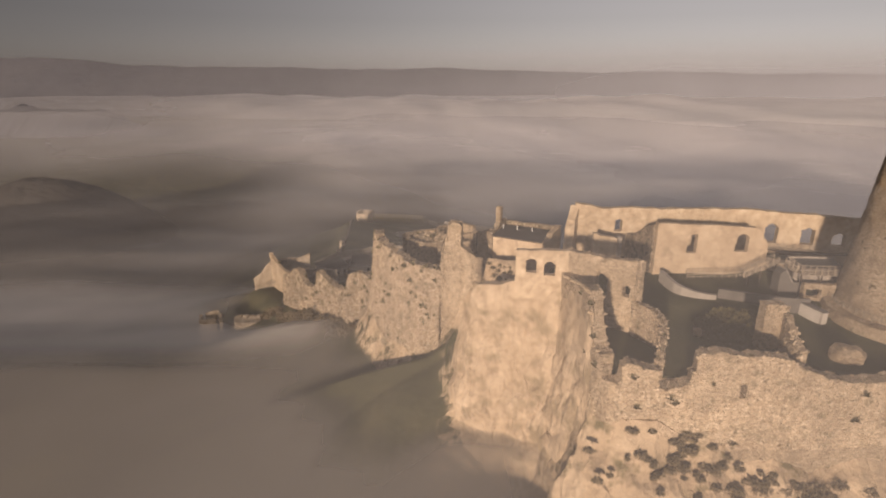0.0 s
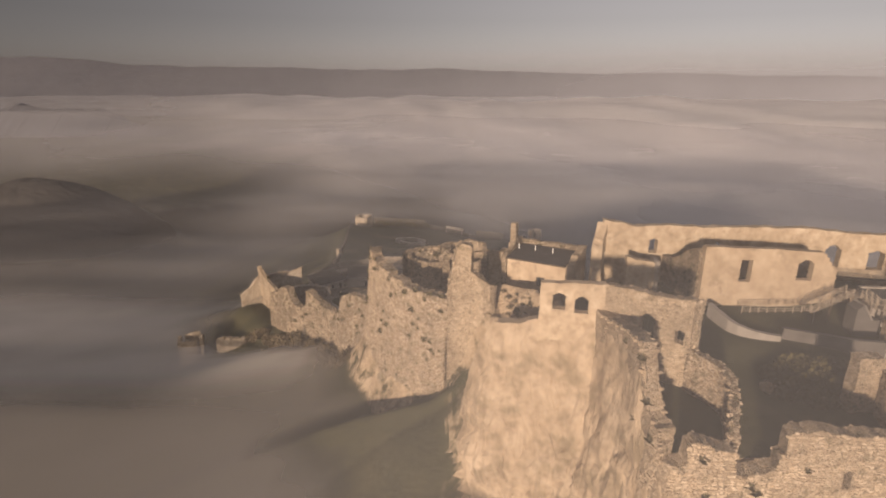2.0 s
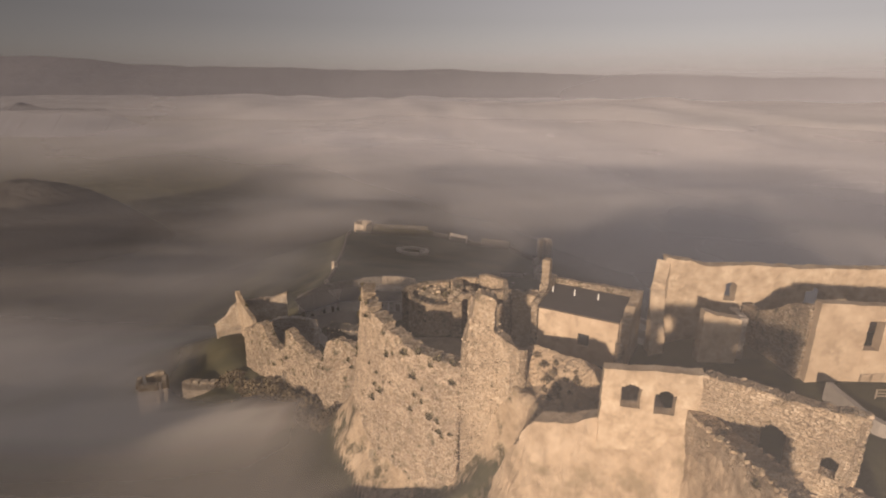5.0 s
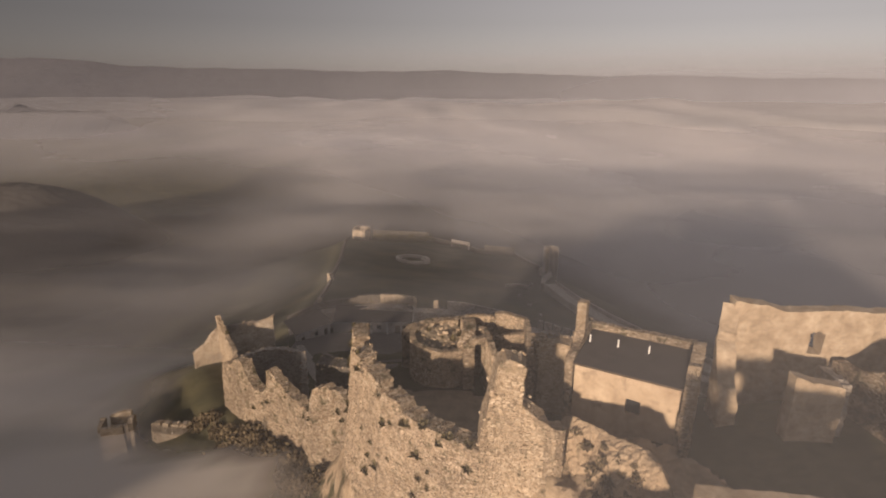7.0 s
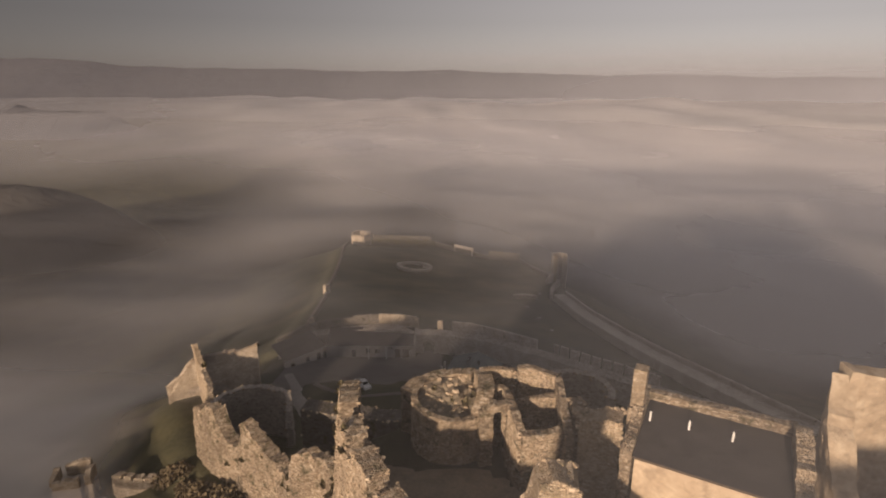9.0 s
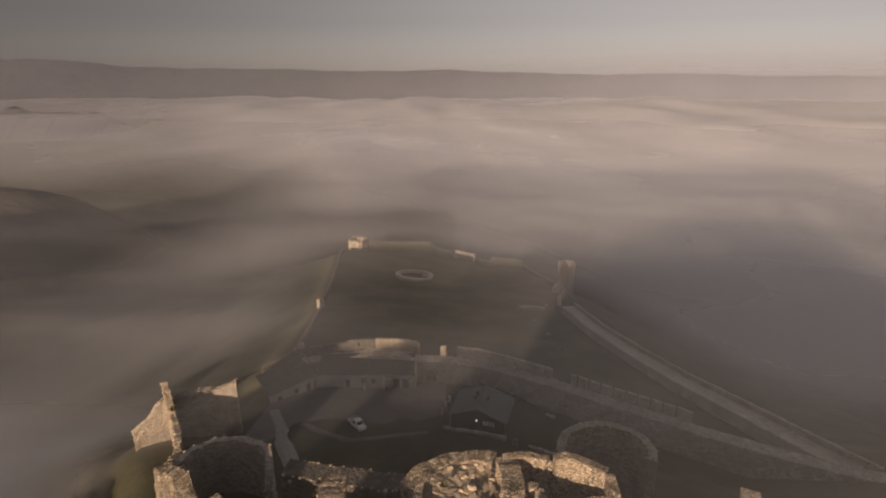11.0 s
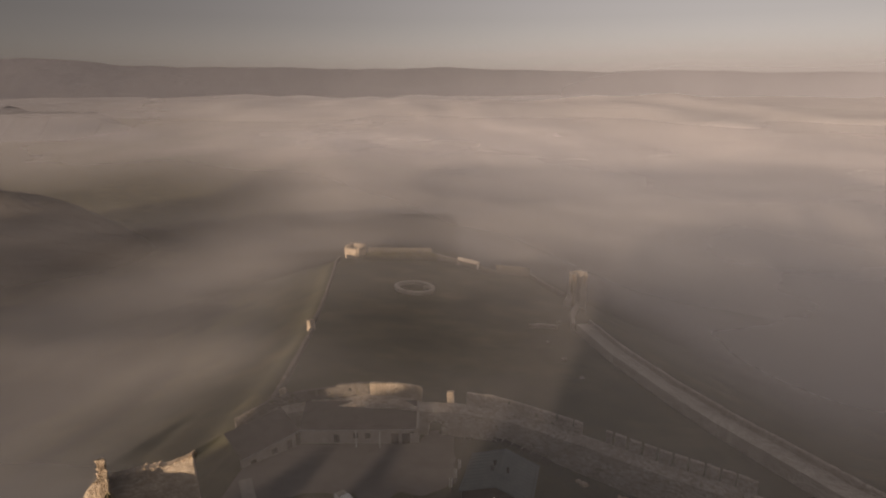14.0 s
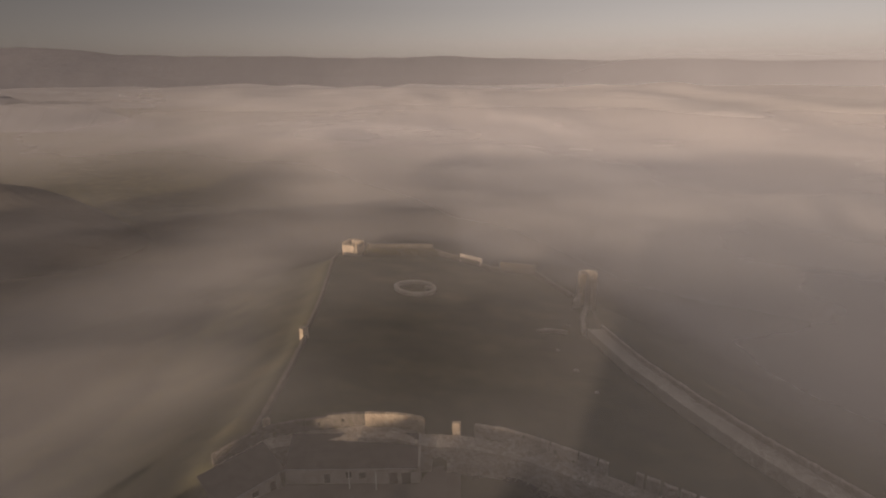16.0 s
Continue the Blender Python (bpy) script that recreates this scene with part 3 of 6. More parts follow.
# brown mist lying on the western slopes, lower and lower towards the north
slope_top = np.interp(MY, [-200, 60, 96, 124, 150, 205, 290, 460, 620], [17, 17.5, 16.5, 10.5, 3.0, -5, -19, -50, -62]) + 1.4 * A3
slope_top = slope_top + 6 * ease((MX + 62) / 36) * ease((MY - 96) / 40) * ease((176 - MY) / 30) + 9.5 * np.exp(-((MX + 57) / 15) ** 2 - ((MY - 175) / 12) ** 2)
leftward = ease((4 + 22 * ease((86 - MY) / 14) - MX) / 22)
north = ease((MY - 92) / 34)
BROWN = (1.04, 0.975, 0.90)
near_left = (0.85 + 0.2 * A3 + 0.22 * A4) * (1 - 0.45 * ease((-120 - MX) / 160)) * (1 - ease((dist - 300) / 300))
# southern sheet: low white puts shade into the mist colour
sheet("mist_layer", mist_material("shaded_mist", 0.72, 0.02, 0.32, 0.12, BROWN, True), slope_top + 0.6, np.clip(leftward * (1 - north) * near_left, 0, 1), "dark brown shaded morning mist lying on the southern slope", 5.0)
sheet("mist_layer", mist_material("slope_mist", 0.76, 0.02, 0.72, 0.2, BROWN, True), slope_top, np.clip(leftward * north * near_left * (1 - 0.72 * ease((MY - 166) / 64)), 0, 1), "pale brown morning mist lying on the western slope", 5.0)
# lower sheet of the slope mist, shade put into its darker colour
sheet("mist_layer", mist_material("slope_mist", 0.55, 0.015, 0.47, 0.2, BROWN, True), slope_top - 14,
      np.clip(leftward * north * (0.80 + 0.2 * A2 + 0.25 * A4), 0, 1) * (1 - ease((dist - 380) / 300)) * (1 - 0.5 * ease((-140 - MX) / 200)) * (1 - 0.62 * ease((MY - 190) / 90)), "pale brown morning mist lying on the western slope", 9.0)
sheet("mist_layer", mist_material("ward_mist", 0.40, 0.012), 15 + 2.5 * A3, np.clip(0.26 + 0.05 * np.exp(-((MY - 200) / 22) ** 2) + 0.04 * ease((MX - 50) / 50) * ease((MY - 130) / 60) + 0.22 * A3 + 0.12 * A4 + 0.22 * ease((-16 - MX) / 36) * ease((MY - 176) / 40), 0.0, 1) * ease((MX + 130) / 60) * ease((MY - 150) / 26) * (1 - ease((dist - 260) / 300)), "thin drifting veil of morning mist over the wards", 13.0)
bank = np.interp(MY, [-200, 48, 66, 76, 90, 122, 138, 170, 240, 420], [0.9, 0.85, 0.46, 0.27, 0.14, 0.09, 0.18, 0.28, 0.26, 0.0])
beyond = ease((MY - 58) / 34)
side = 1 + beyond * 2.4 * ease((MX + 6) / 16) - 0.72 * ease((-1 - MX) / 17)
sheet("mist_layer", mist_material("mist", 0.27, 0.012), 60 + 1.0 * A3, bank * side * np.clip(1 + 0.25 * A3, 0.5, 1.3) * ease((380 - np.abs(MX)) / 200), "thin drifting veil of morning mist")


def haze_curtain(y, half, z0, z1, mat, full):
    """Standing far haze before the mountains, thinning upwards and thicker to the east."""
    nx, nz = 120, 24
    vs, fs, d = [], [], []
    for i in range(nx + 1):
        u = i / nx
        x = -half + 2 * half * u
        for j in range(nz + 1):
            k = j / nz
            vs.append((x, y - 500 * (2 * u - 1) ** 2, z0 + (z1 - z0) * k))
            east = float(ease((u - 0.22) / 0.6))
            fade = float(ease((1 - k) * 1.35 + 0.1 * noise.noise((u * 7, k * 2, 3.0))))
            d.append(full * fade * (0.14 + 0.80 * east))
    w = nz + 1
    for i in range(nx):
        for j in range(nz):
            a = i * w + j
            fs.append((a, a + w, a + w + 1, a + 1))
    m = bpy.data.meshes.new("haze")
    m.from_pydata(vs, [], fs)
    m.attributes.new("veil", "FLOAT", "POINT").data.foreach_set("value", np.array(d, np.float32))
    m.materials.append(mat)
    m.shade_smooth()
    return tagged(new("haze", m), "pale far haze before the mountains", "haze", kind="stuff")


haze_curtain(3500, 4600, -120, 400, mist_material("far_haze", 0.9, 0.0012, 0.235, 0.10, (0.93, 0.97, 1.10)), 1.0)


def ridge(name, label, mat, y0, y1, x0, x1, height, steps, seed, depth=500, taper=40):
    """A long hill range with a broken skyline and sloping flanks."""
    vs, fs = [], []
    for i in range(steps + 1):
        k = i / steps
        x, y = x0 + (x1 - x0) * k, y0 + (y1 - y0) * k
        top = height(k) - 130 * (1 - ease(min(k, 1 - k) * taper)) + 26 * noise.noise((k * 9, seed, 0)) + 12 * noise.noise((k * 31, seed, 4)) + 3 * noise.noise((k * 90, seed, 8))
        for d, f in ((-depth, -190), (-depth * 0.45, -90 + 0.45 * (top + 90)), (-depth * 0.15, top - 0.18 * (top + 90)), (0, top), (depth * 0.5, -190)):
            vs.append((x + 30 * noise.noise((k * 40, d * 0.01, seed)), y + d, f + 6 * noise.noise((k * 60, d * 0.02, seed))))
    for i in range(steps):
        for c in range(4):
            a = i * 5 + c
            fs.append((a, a + 5, a + 6, a + 1))
    m = bpy.data.meshes.new(name)
    m.from_pydata(vs, [], fs)
    m.materials.append(mat)
    m.shade_flat()
    return tagged(new(name, m), label, "mountains", kind="structure")


# haze of distance is put into this blue-grey base colour
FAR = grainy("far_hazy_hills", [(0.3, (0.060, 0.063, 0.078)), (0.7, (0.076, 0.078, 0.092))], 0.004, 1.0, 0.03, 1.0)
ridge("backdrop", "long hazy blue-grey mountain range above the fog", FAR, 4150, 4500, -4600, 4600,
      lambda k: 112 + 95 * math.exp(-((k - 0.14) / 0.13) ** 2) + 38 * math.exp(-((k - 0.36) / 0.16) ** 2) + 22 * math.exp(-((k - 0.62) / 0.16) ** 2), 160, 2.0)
WOODS = grainy("wooded_far_hill", [(0.3, (0.024, 0.022, 0.020)), (0.7, (0.038, 0.035, 0.032))], 0.02, 1.0, 0.2, 3.0)
# wooded hill takes the hazed colour, paler than its woods
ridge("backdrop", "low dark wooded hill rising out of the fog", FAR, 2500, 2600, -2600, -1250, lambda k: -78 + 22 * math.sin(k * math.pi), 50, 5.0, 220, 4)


def hill_mound(cx, cy, rx, ry, top, seed):
    vs, fs = [], []
    for i in range(25):
        for j in range(48):
            r, a = i / 24, j / 48 * 2 * math.pi
            x, y = cx + rx * r * math.cos(a), cy + ry * r * math.sin(a)
            z = top - (top + 175) * r ** 1.7 + (1 - r) * 6 * noise.noise((x * 0.02, y * 0.02, seed)) + 3 * noise.noise((x * 0.09, y * 0.09, seed))
            vs.append((x, y, z))
    for i in range(24):
        for j in range(48):
            k = (j + 1) % 48
            fs.append((i * 48 + j, i * 48 + k, (i + 1) * 48 + k, (i + 1) * 48 + j))
    m = bpy.data.meshes.new("backdrop")
    m.from_pydata(vs, [], fs)
    m.materials.append(WOODS)
    return tagged(new("backdrop", m), "dark wooded hill half drowned in fog", "hill", kind="structure")


for mound in MOUNDS:
    hill_mound(*mound)

# ---- upper castle: curtain, inner walls, keep ----
G = "walls of the upper castle"
wall("curtain_wall", [(20.6, 63.4, 22, 41.6), (20.9, 61.6, 22, 41.4), (21.0, 61.2, 22, 38.6), (22.1, 61.0, 22, 38.5), (22.3, 61.0, 22, 41.2), (26.8, 60.8, 22, 40.2), (27.2, 60.7, 22, 37.7), (30.5, 60.4, 22, 38.6), (31.3, 60.2, 22, 42.8),
      (36, 59.9, 21, 43.0), (42.2, 59.7, 21, 42.6), (44, 59.8, 20, 41.2), (47.9, 60, 20, 39.5), (52.4, 60.4, 20, 38.8), (58, 61, 20, 39.2), (66, 63, 20, 40), (73, 66, 20, 40)], 1.7, STONE_PALE,
     [(37.1, 59.9, 0.9, 37.2, 39.1, True)], rag=0.3, batter=0.06, label="pale limestone curtain wall with a broken ragged crest", group=G)
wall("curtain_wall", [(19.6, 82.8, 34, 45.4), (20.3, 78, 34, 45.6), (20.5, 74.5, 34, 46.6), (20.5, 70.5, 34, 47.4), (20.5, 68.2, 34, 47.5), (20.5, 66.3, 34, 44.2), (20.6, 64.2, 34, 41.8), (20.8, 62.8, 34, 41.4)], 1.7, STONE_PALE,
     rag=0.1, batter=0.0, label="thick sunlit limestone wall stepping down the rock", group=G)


def rock_face(name, label, top, foot, mat, rows=44, per=5):
    """A bulging face of rock and old masonry between a crest line and a foot line, closed behind."""
    t_, f_ = [], []
    for line, out in ((top, t_), (foot, f_)):
        pts = [Vector(p) for p in line]
        for a, b in zip(pts, pts[1:]):
            out += [a.lerp(b, k / (per * 3)) for k in range(per * 3)]
        out.append(pts[-1])
    vs, fs, w = [], [], len(t_)
    for r in range(rows + 1):
        k = r / rows
        for a, b in zip(t_, f_):
            p = a.lerp(b, k)
            p += Vector((-0.6, -0.8, 0)) * (0.45 * math.sin(k * math.pi))
            grow = min(1.0, 0.25 + k * 1.6)
            p += (noise.noise_vector(p * 0.13) * 1.3 + noise.noise_vector(p * 0.35) * 0.9 + noise.noise_vector(p * 0.9) * 0.5 + noise.noise_vector(p * 2.2) * 0.2) * grow
            vs.append(p)
    for r in range(rows):
        for c in range(w - 1):
            fs.append((r * w + c, (r + 1) * w + c, (r + 1) * w + c + 1, r * w + c + 1))
    back = len(vs)
    for a in t_:
        vs.append(a + Vector((1.2, 1.6, 0)))
    for c in range(w - 1):
        fs.append((c, c + 1, back + c + 1, back + c))
    m = bpy.data.meshes.new(name)
    m.from_pydata([tuple(v) for v in vs], [], fs)
    m.materials.append(mat)
    return tagged(new(name, m), label, "cliff", kind="structure")


rock_face("cliff", "sunlit limestone cliff with old masonry growing out of it",
          [(2.6, 88, 33), (3.4, 85.8, 37), (4.8, 85, 40.6), (5.8, 84.5, 42.3), (8.4, 84.2, 42.3), (11.4, 84.1, 43.0), (14, 83.7, 43.2), (17, 83.0, 43.2), (19.5, 82.0, 44.0), (19.9, 78, 45.2), (19.95, 74.5, 46.2), (19.95, 70.5, 47.0), (19.95, 67.4, 46.4), (20.1, 64.6, 41.8), (20.4, 61.0, 39.4)],
          [(-3, 90, -4), (-2, 84, -4), (0, 80, -4), (2.5, 78, -4), (5, 76.5, -4), (8, 74.5, -4), (10, 72.5, -4), (11.6, 70.8, -4), (12.8, 69, -4), (13.8, 66.6, -4), (15, 64, -4), (16, 61, -4), (17, 58, -4), (19, 55, -4), (22, 52, -4)], CLIFF)
rock_face("cliff", "rough tan limestone rock with scrub below the curtain wall",
          [(19.6, 62, 35.0), (20.6, 60.6, 34.2), (23, 59.4, 33.4), (27, 58.9, 33.6), (31, 58.7, 31.0), (34, 58.5, 31.6), (38, 58.3, 28.4), (42, 58.4, 29.2), (47, 58.6, 27.0), (53, 59.0, 29.0), (60, 60, 27.6), (68, 62, 28), (78, 66, 28)],
          [(9, 56, 2), (11, 51, 2), (15, 46, 4), (20, 43, 6), (25, 41, 7), (30, 40, 8), (35, 39, 8), (40, 38, 8), (46, 37, 8), (53, 36, 8), (62, 36, 8), (72, 38, 8), (86, 42, 8)], ROCK)
wall("window_wall", [(11.7, 84.0, 38, 48.5), (19.9, 82.3, 38, 49.0)], 1.2, RENDERED, [(14.2, 83.5, 1.7, 44.9, 47.3, True), (17.1, 82.9, 1.8, 44.6, 47.0, True)], rag=0.12, rough=0.06,
     label="roofless hall wall with two arched window openings", group=G)
wall("hall_wall", [(20.0, 82.3, 38, 49.0), (24.3, 79.0, 38, 49.0), (28.4, 75.3, 38, 49.6), (29.4, 76.3, 38, 49.2)], 1.2, STONE_PALE,
     [(24.6, 78.7, 1.9, 42.5, 46.4, True), (27.6, 76.0, 1.2, 43.7, 45.5, True)], rag=0.15, rough=0.07, label="roofless hall wall with one small arched window", group=G)
wall("hall_wall", [(28.4, 74.8, 36, 43.4), (29.5, 72.6, 36, 43.6), (30.4, 70.4, 36, 43.4), (30.4, 68.5, 36, 43.0), (29.2, 65.6, 36, 42.2), (28.2, 63.2, 36, 41.2), (27.6, 61.8, 36, 40.2)], 0.9, STONE, rag=0.2, label="low broken inner wall with a crumbling crest", group=G)
wall("hall_wall", [(44.9, 70.6, 36, 44.9), (48.4, 70.8, 36, 44.8)], 1.6, STONE_PALE, rag=0.14, label="short freestanding stub of pale masonry", group=G)
wall("hall_wall", [(48.0, 69.6, 36, 43.8), (47.2, 67.2, 36, 43.0), (46.4, 64.6, 36, 42.3), (45.8, 61.6, 36, 41.6)], 0.9, STONE_PALE, rag=0.2, label="narrow spur wall running to the curtain", group=G)

wall("palace_wall", [(27.6, 111.8, 34, 50.3), (29.5, 111.6, 34, 49.9), (33, 111.3, 34, 49.2), (48, 110.0, 34, 49.5), (62.6, 108.6, 34, 49.6), (80, 105.0, 34, 48.8), (96, 101, 34, 48)], 1.7, RENDERED,
     [(36.6, 111, 1.5, 44.3, 47.0, True), (47.6, 110.0, 2.6, 43.2, 46.6, True), (67.0, 107.7, 2.5, 42.9, 46.9, True), (73.6, 106.4, 2.6, 42.9, 46.3, True), (79.2, 105.2, 2.6, 42.9, 45.6, True)], rag=0.18, rough=0.08,
     label="long roofless palace wall with arched windows", group=G)
wall("palace_wall", [(27.4, 111.4, 32, 50.0), (26.3, 109.6, 32, 46.4), (25.5, 107.0, 32, 43.4), (25.2, 105.0, 32, 41.2)], 1.8, RENDERED, rag=0.5, label="broken end wall of the palace", group=G)
wall("palace_wall", [(39.3, 97.0, 36, 49.7), (50, 96.8, 36, 49.4), (57.6, 96.5, 36, 49.0), (59.8, 96.4, 36, 46.2)], 1.2, PLASTER, [(45.9, 97, 1.8, 44.0, 47.7, False), (55.0, 96.6, 2.4, 44.4, 47.8, True)], rag=0.08, rough=0.04,
     label="plastered inner palace wall with two window openings", group=G)
wall("palace_wall", [(39.4, 97.4, 36, 49.2), (39.0, 101, 36, 47.6), (38.6, 105, 36, 45), (38.4, 109.5, 36, 44)], 1.1, STONE, rag=0.3, label="broken cross wall of the palace", group=G)
wall("palace_wall", [(29.1, 102.2, 34, 46.3), (34.2, 101.8, 34, 45.2)], 1.4, RENDERED, rag=0.12, label="plain stone block wall below the palace", group=G)
wall("palace_wall", [(34.4, 102.2, 34, 45.2), (35.4, 107, 34, 44.6)], 1.0, STONE_GREY, rag=0.25, label="low side wall below the palace", group=G)
wall("palace_wall", [(59.8, 96.6, 38, 42.8), (70, 95.6, 38, 42.6), (80, 93, 38, 42.4)], 0.9, STONE, rag=0.1, label="low stone terrace wall under the walkway", group=G)
wall("retaining_wall", [(39.6, 93.2, 36, 41.7), (39.8, 91.2, 36, 41.5), (40.2, 88.2, 36, 41.2), (41.0, 87.0, 36, 40.9), (42.3, 86.1, 36, 40.6), (44.2, 85.5, 36, 40.3), (46.4, 85.2, 36, 40.1)], 0.7, CONCRETE, rag=0.02, rough=0.02, cell=0.5, label="pale curved concrete retaining wall", category="retaining wall")
# shade over this wall is painted in by the dark stucco colour
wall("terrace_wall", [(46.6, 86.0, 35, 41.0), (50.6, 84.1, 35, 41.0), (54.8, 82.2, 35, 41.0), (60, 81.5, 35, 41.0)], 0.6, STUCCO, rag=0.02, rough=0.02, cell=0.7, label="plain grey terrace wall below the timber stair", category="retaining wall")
keep_path = ring_path(75.4, 80.5, 6.8, 6.8, 30, 66, 0, 360, 56)
keep = wall("keep", keep_path, 2.2, STONE_PALE, rag=0.4, rough=0.09, cell=0.7, batter=0.11, label="massive round keep of pale limestone", category="tower")

wall("plinth", ring_path(75.2, 79, 11.6, 11.6, 32, lambda x, y: 40.4 + 0.06 * (x - 75), 0, 360, 60), 1.6, STONE_PALE, rag=0.12, rough=0.08, cell=0.7, batter=0.30, parent=keep, label="flared pale stone plinth")

# ---- upper castle: bastion, pier, turret, chamber ----
wall("bastion_wall", [(-15.7, 125.0, 8, 40.6), (-15.2, 121.2, 8, 40.7), (-15.1, 120.6, 8, 40.6), (-15.05, 120.4, 8, 39.2), (-14.7, 118.7, 8, 39.2), (-14.6, 118.5, 8, 40.5), (-13.3, 115.1, 8, 40.6), (-13.2, 114.9, 8, 39.1), (-12.7, 113.8, 8, 39.1), (-12.6, 113.6, 8, 40.5), (-10.9, 110.4, 8, 40.4), (-10.8, 110.2, 8, 39.0), (-10.1, 109.1, 8, 39.0), (-10.0, 108.9, 8, 40.2),
      (-7.9, 106.6, 8, 40.0), (-7.8, 106.5, 8, 39.3), (-5.6, 104.6, 8, 39.2), (-3.0, 102.4, 8, 39.3), (0.2, 100.3, 8, 39.6)], 2.0, STONE, cell=0.4, rag=0.07, rough=0.11, batter=0.10, label="thick curved bastion wall with a stepped battlement", group=G)
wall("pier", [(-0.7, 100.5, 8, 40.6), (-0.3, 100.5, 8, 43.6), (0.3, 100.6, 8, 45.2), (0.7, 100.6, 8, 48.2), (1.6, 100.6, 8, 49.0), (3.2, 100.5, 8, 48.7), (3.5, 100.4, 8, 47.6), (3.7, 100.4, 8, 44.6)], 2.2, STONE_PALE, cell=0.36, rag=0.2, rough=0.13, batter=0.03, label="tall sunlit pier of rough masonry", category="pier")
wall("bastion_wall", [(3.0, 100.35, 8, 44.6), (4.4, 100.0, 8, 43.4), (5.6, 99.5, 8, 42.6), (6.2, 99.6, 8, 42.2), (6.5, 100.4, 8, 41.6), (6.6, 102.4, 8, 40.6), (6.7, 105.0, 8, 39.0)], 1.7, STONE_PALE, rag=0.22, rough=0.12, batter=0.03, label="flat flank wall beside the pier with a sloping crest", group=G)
turret = thing("turret", "squat round turret filled with earth and dry grass", "turret")
wall("turret_wall", ring_path(-4.5, 124.7, 4.1, 4.1, 26, lambda x, y: 38.75 + 0.02 * (y - 124) - 0.08 * (x + 4.5), 0, 360, 44), 0.7, STONE, rag=0.14, rough=0.08, parent=turret)
wall("rear_rim", [(-9.6, 126.0, 26, 38.9), (-8.4, 127.8, 26, 39.1), (-6.4, 129.0, 26, 39.2), (-3.6, 129.4, 26, 39.4), (-1.4, 128.4, 26, 40.0)], 1.5, STONE, rag=0.15, rough=0.08, parent=turret)
bm = bmesh.new()
discs = []
for i in range(15):
    r = 3.9 * i / 14
    discs.append([bm.verts.new((-4.5 + r * math.cos(j * math.pi / 24), 124.7 + r * math.sin(j * math.pi / 24), 38.5 + 0.14 * r * math.sin(j * math.pi / 24) + 0.3 * noise.noise((r * math.cos(j * math.pi / 24) * 0.6, r * math.sin(j * math.pi / 24) * 0.6, 3.0)) + 0.2 * noise.noise((r * math.cos(j * math.pi / 24) * 2.3, r * math.sin(j * math.pi / 24) * 2.3, 7.0)))) for j in range(48)])
for inner, outer in zip(discs, discs[1:]):
    for j in range(48):
        bm.faces.new((inner[j], outer[j], outer[(j + 1) % 48], inner[(j + 1) % 48]))
foot = [bm.verts.new((v.co.x, v.co.y, 30)) for v in discs[-1]]
for j in range(48):
    bm.faces.new((discs[-1][j], foot[j], foot[(j + 1) % 48], discs[-1][(j + 1) % 48]))
fill = part("fill", bm, DUST, turret, "lumpy earth and dry grass fill")
chamber = thing("chamber", "square roofless chamber with broken walls", "ruined tower")
for pts, th in (([(1.3, 123.4, 26, 40.9), (1.7, 120.4, 26, 40.8), (2.0, 117.6, 26, 40.5), (2.3, 116.3, 26, 40.2)], 0.95), ([(2.1, 116.4, 26, 40.2), (4.2, 116.7, 26, 40.0), (6.0, 117.0, 26, 40.3)], 1.1), ([(6.5, 115.2, 26, 40.4), (6.8, 118.4, 26, 41.0), (7.0, 122, 26, 41.6), (7.0, 124.4, 26, 41.9)], 0.95),
                ([(2.6, 122.6, 30, 39.9), (6.6, 122.9, 30, 40.4)], 0.8), ([(2.9, 126.0, 26, 41.9), (4.4, 126.2, 26, 41.8), (5.8, 125.6, 26, 41.7), (7.0, 124.4, 26, 41.8)], 0.9), ([(-1.2, 127.6, 26, 40.7), (1.2, 127.6, 26, 40.9), (2.9, 126.4, 26, 41.2)], 0.8), ([(-1.0, 127.6, 26, 40.6), (-0.7, 124.8, 26, 40.7), (-0.9, 122.6, 26, 40.3), (-1.6, 121.2, 26, 39.4)], 2.2), ([(-0.4, 124.4, 26, 40.2), (1.4, 124.2, 26, 40.5)], 0.8)):
    wall("chamber_wall", pts, th * 0.8, STONE, cell=0.4, rag=0.16, rough=0.08, parent=chamber)
bm = bmesh.new()
box(bm, (4.4, 119.8, 34.8), (4.2, 6.0, 3.0), 0.0)
part("floor_slab", bm, STONE_GREY, chamber)
wall("bridge_wall", [(-1.6, 120.6, 26, 39.6), (-0.6, 120.7, 26, 40.6), (1.6, 120.8, 26, 40.8)], 0.9, STONE, [(0.5, 120.8, 1.4, 31.5, 39.9, True)], cell=0.4, rag=0.12, label="short wall over a tall dark doorway", group=G)
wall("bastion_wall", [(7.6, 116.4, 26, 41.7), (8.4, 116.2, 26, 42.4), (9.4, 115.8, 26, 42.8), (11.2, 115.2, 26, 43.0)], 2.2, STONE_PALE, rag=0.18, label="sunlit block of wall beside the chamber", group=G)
wall("bastion_wall", [(8.0, 117, 26, 42.0), (8.2, 121.4, 26, 41.4)], 1.2, STONE, rag=0.3, label="ruined wall behind the chamber", group=G)

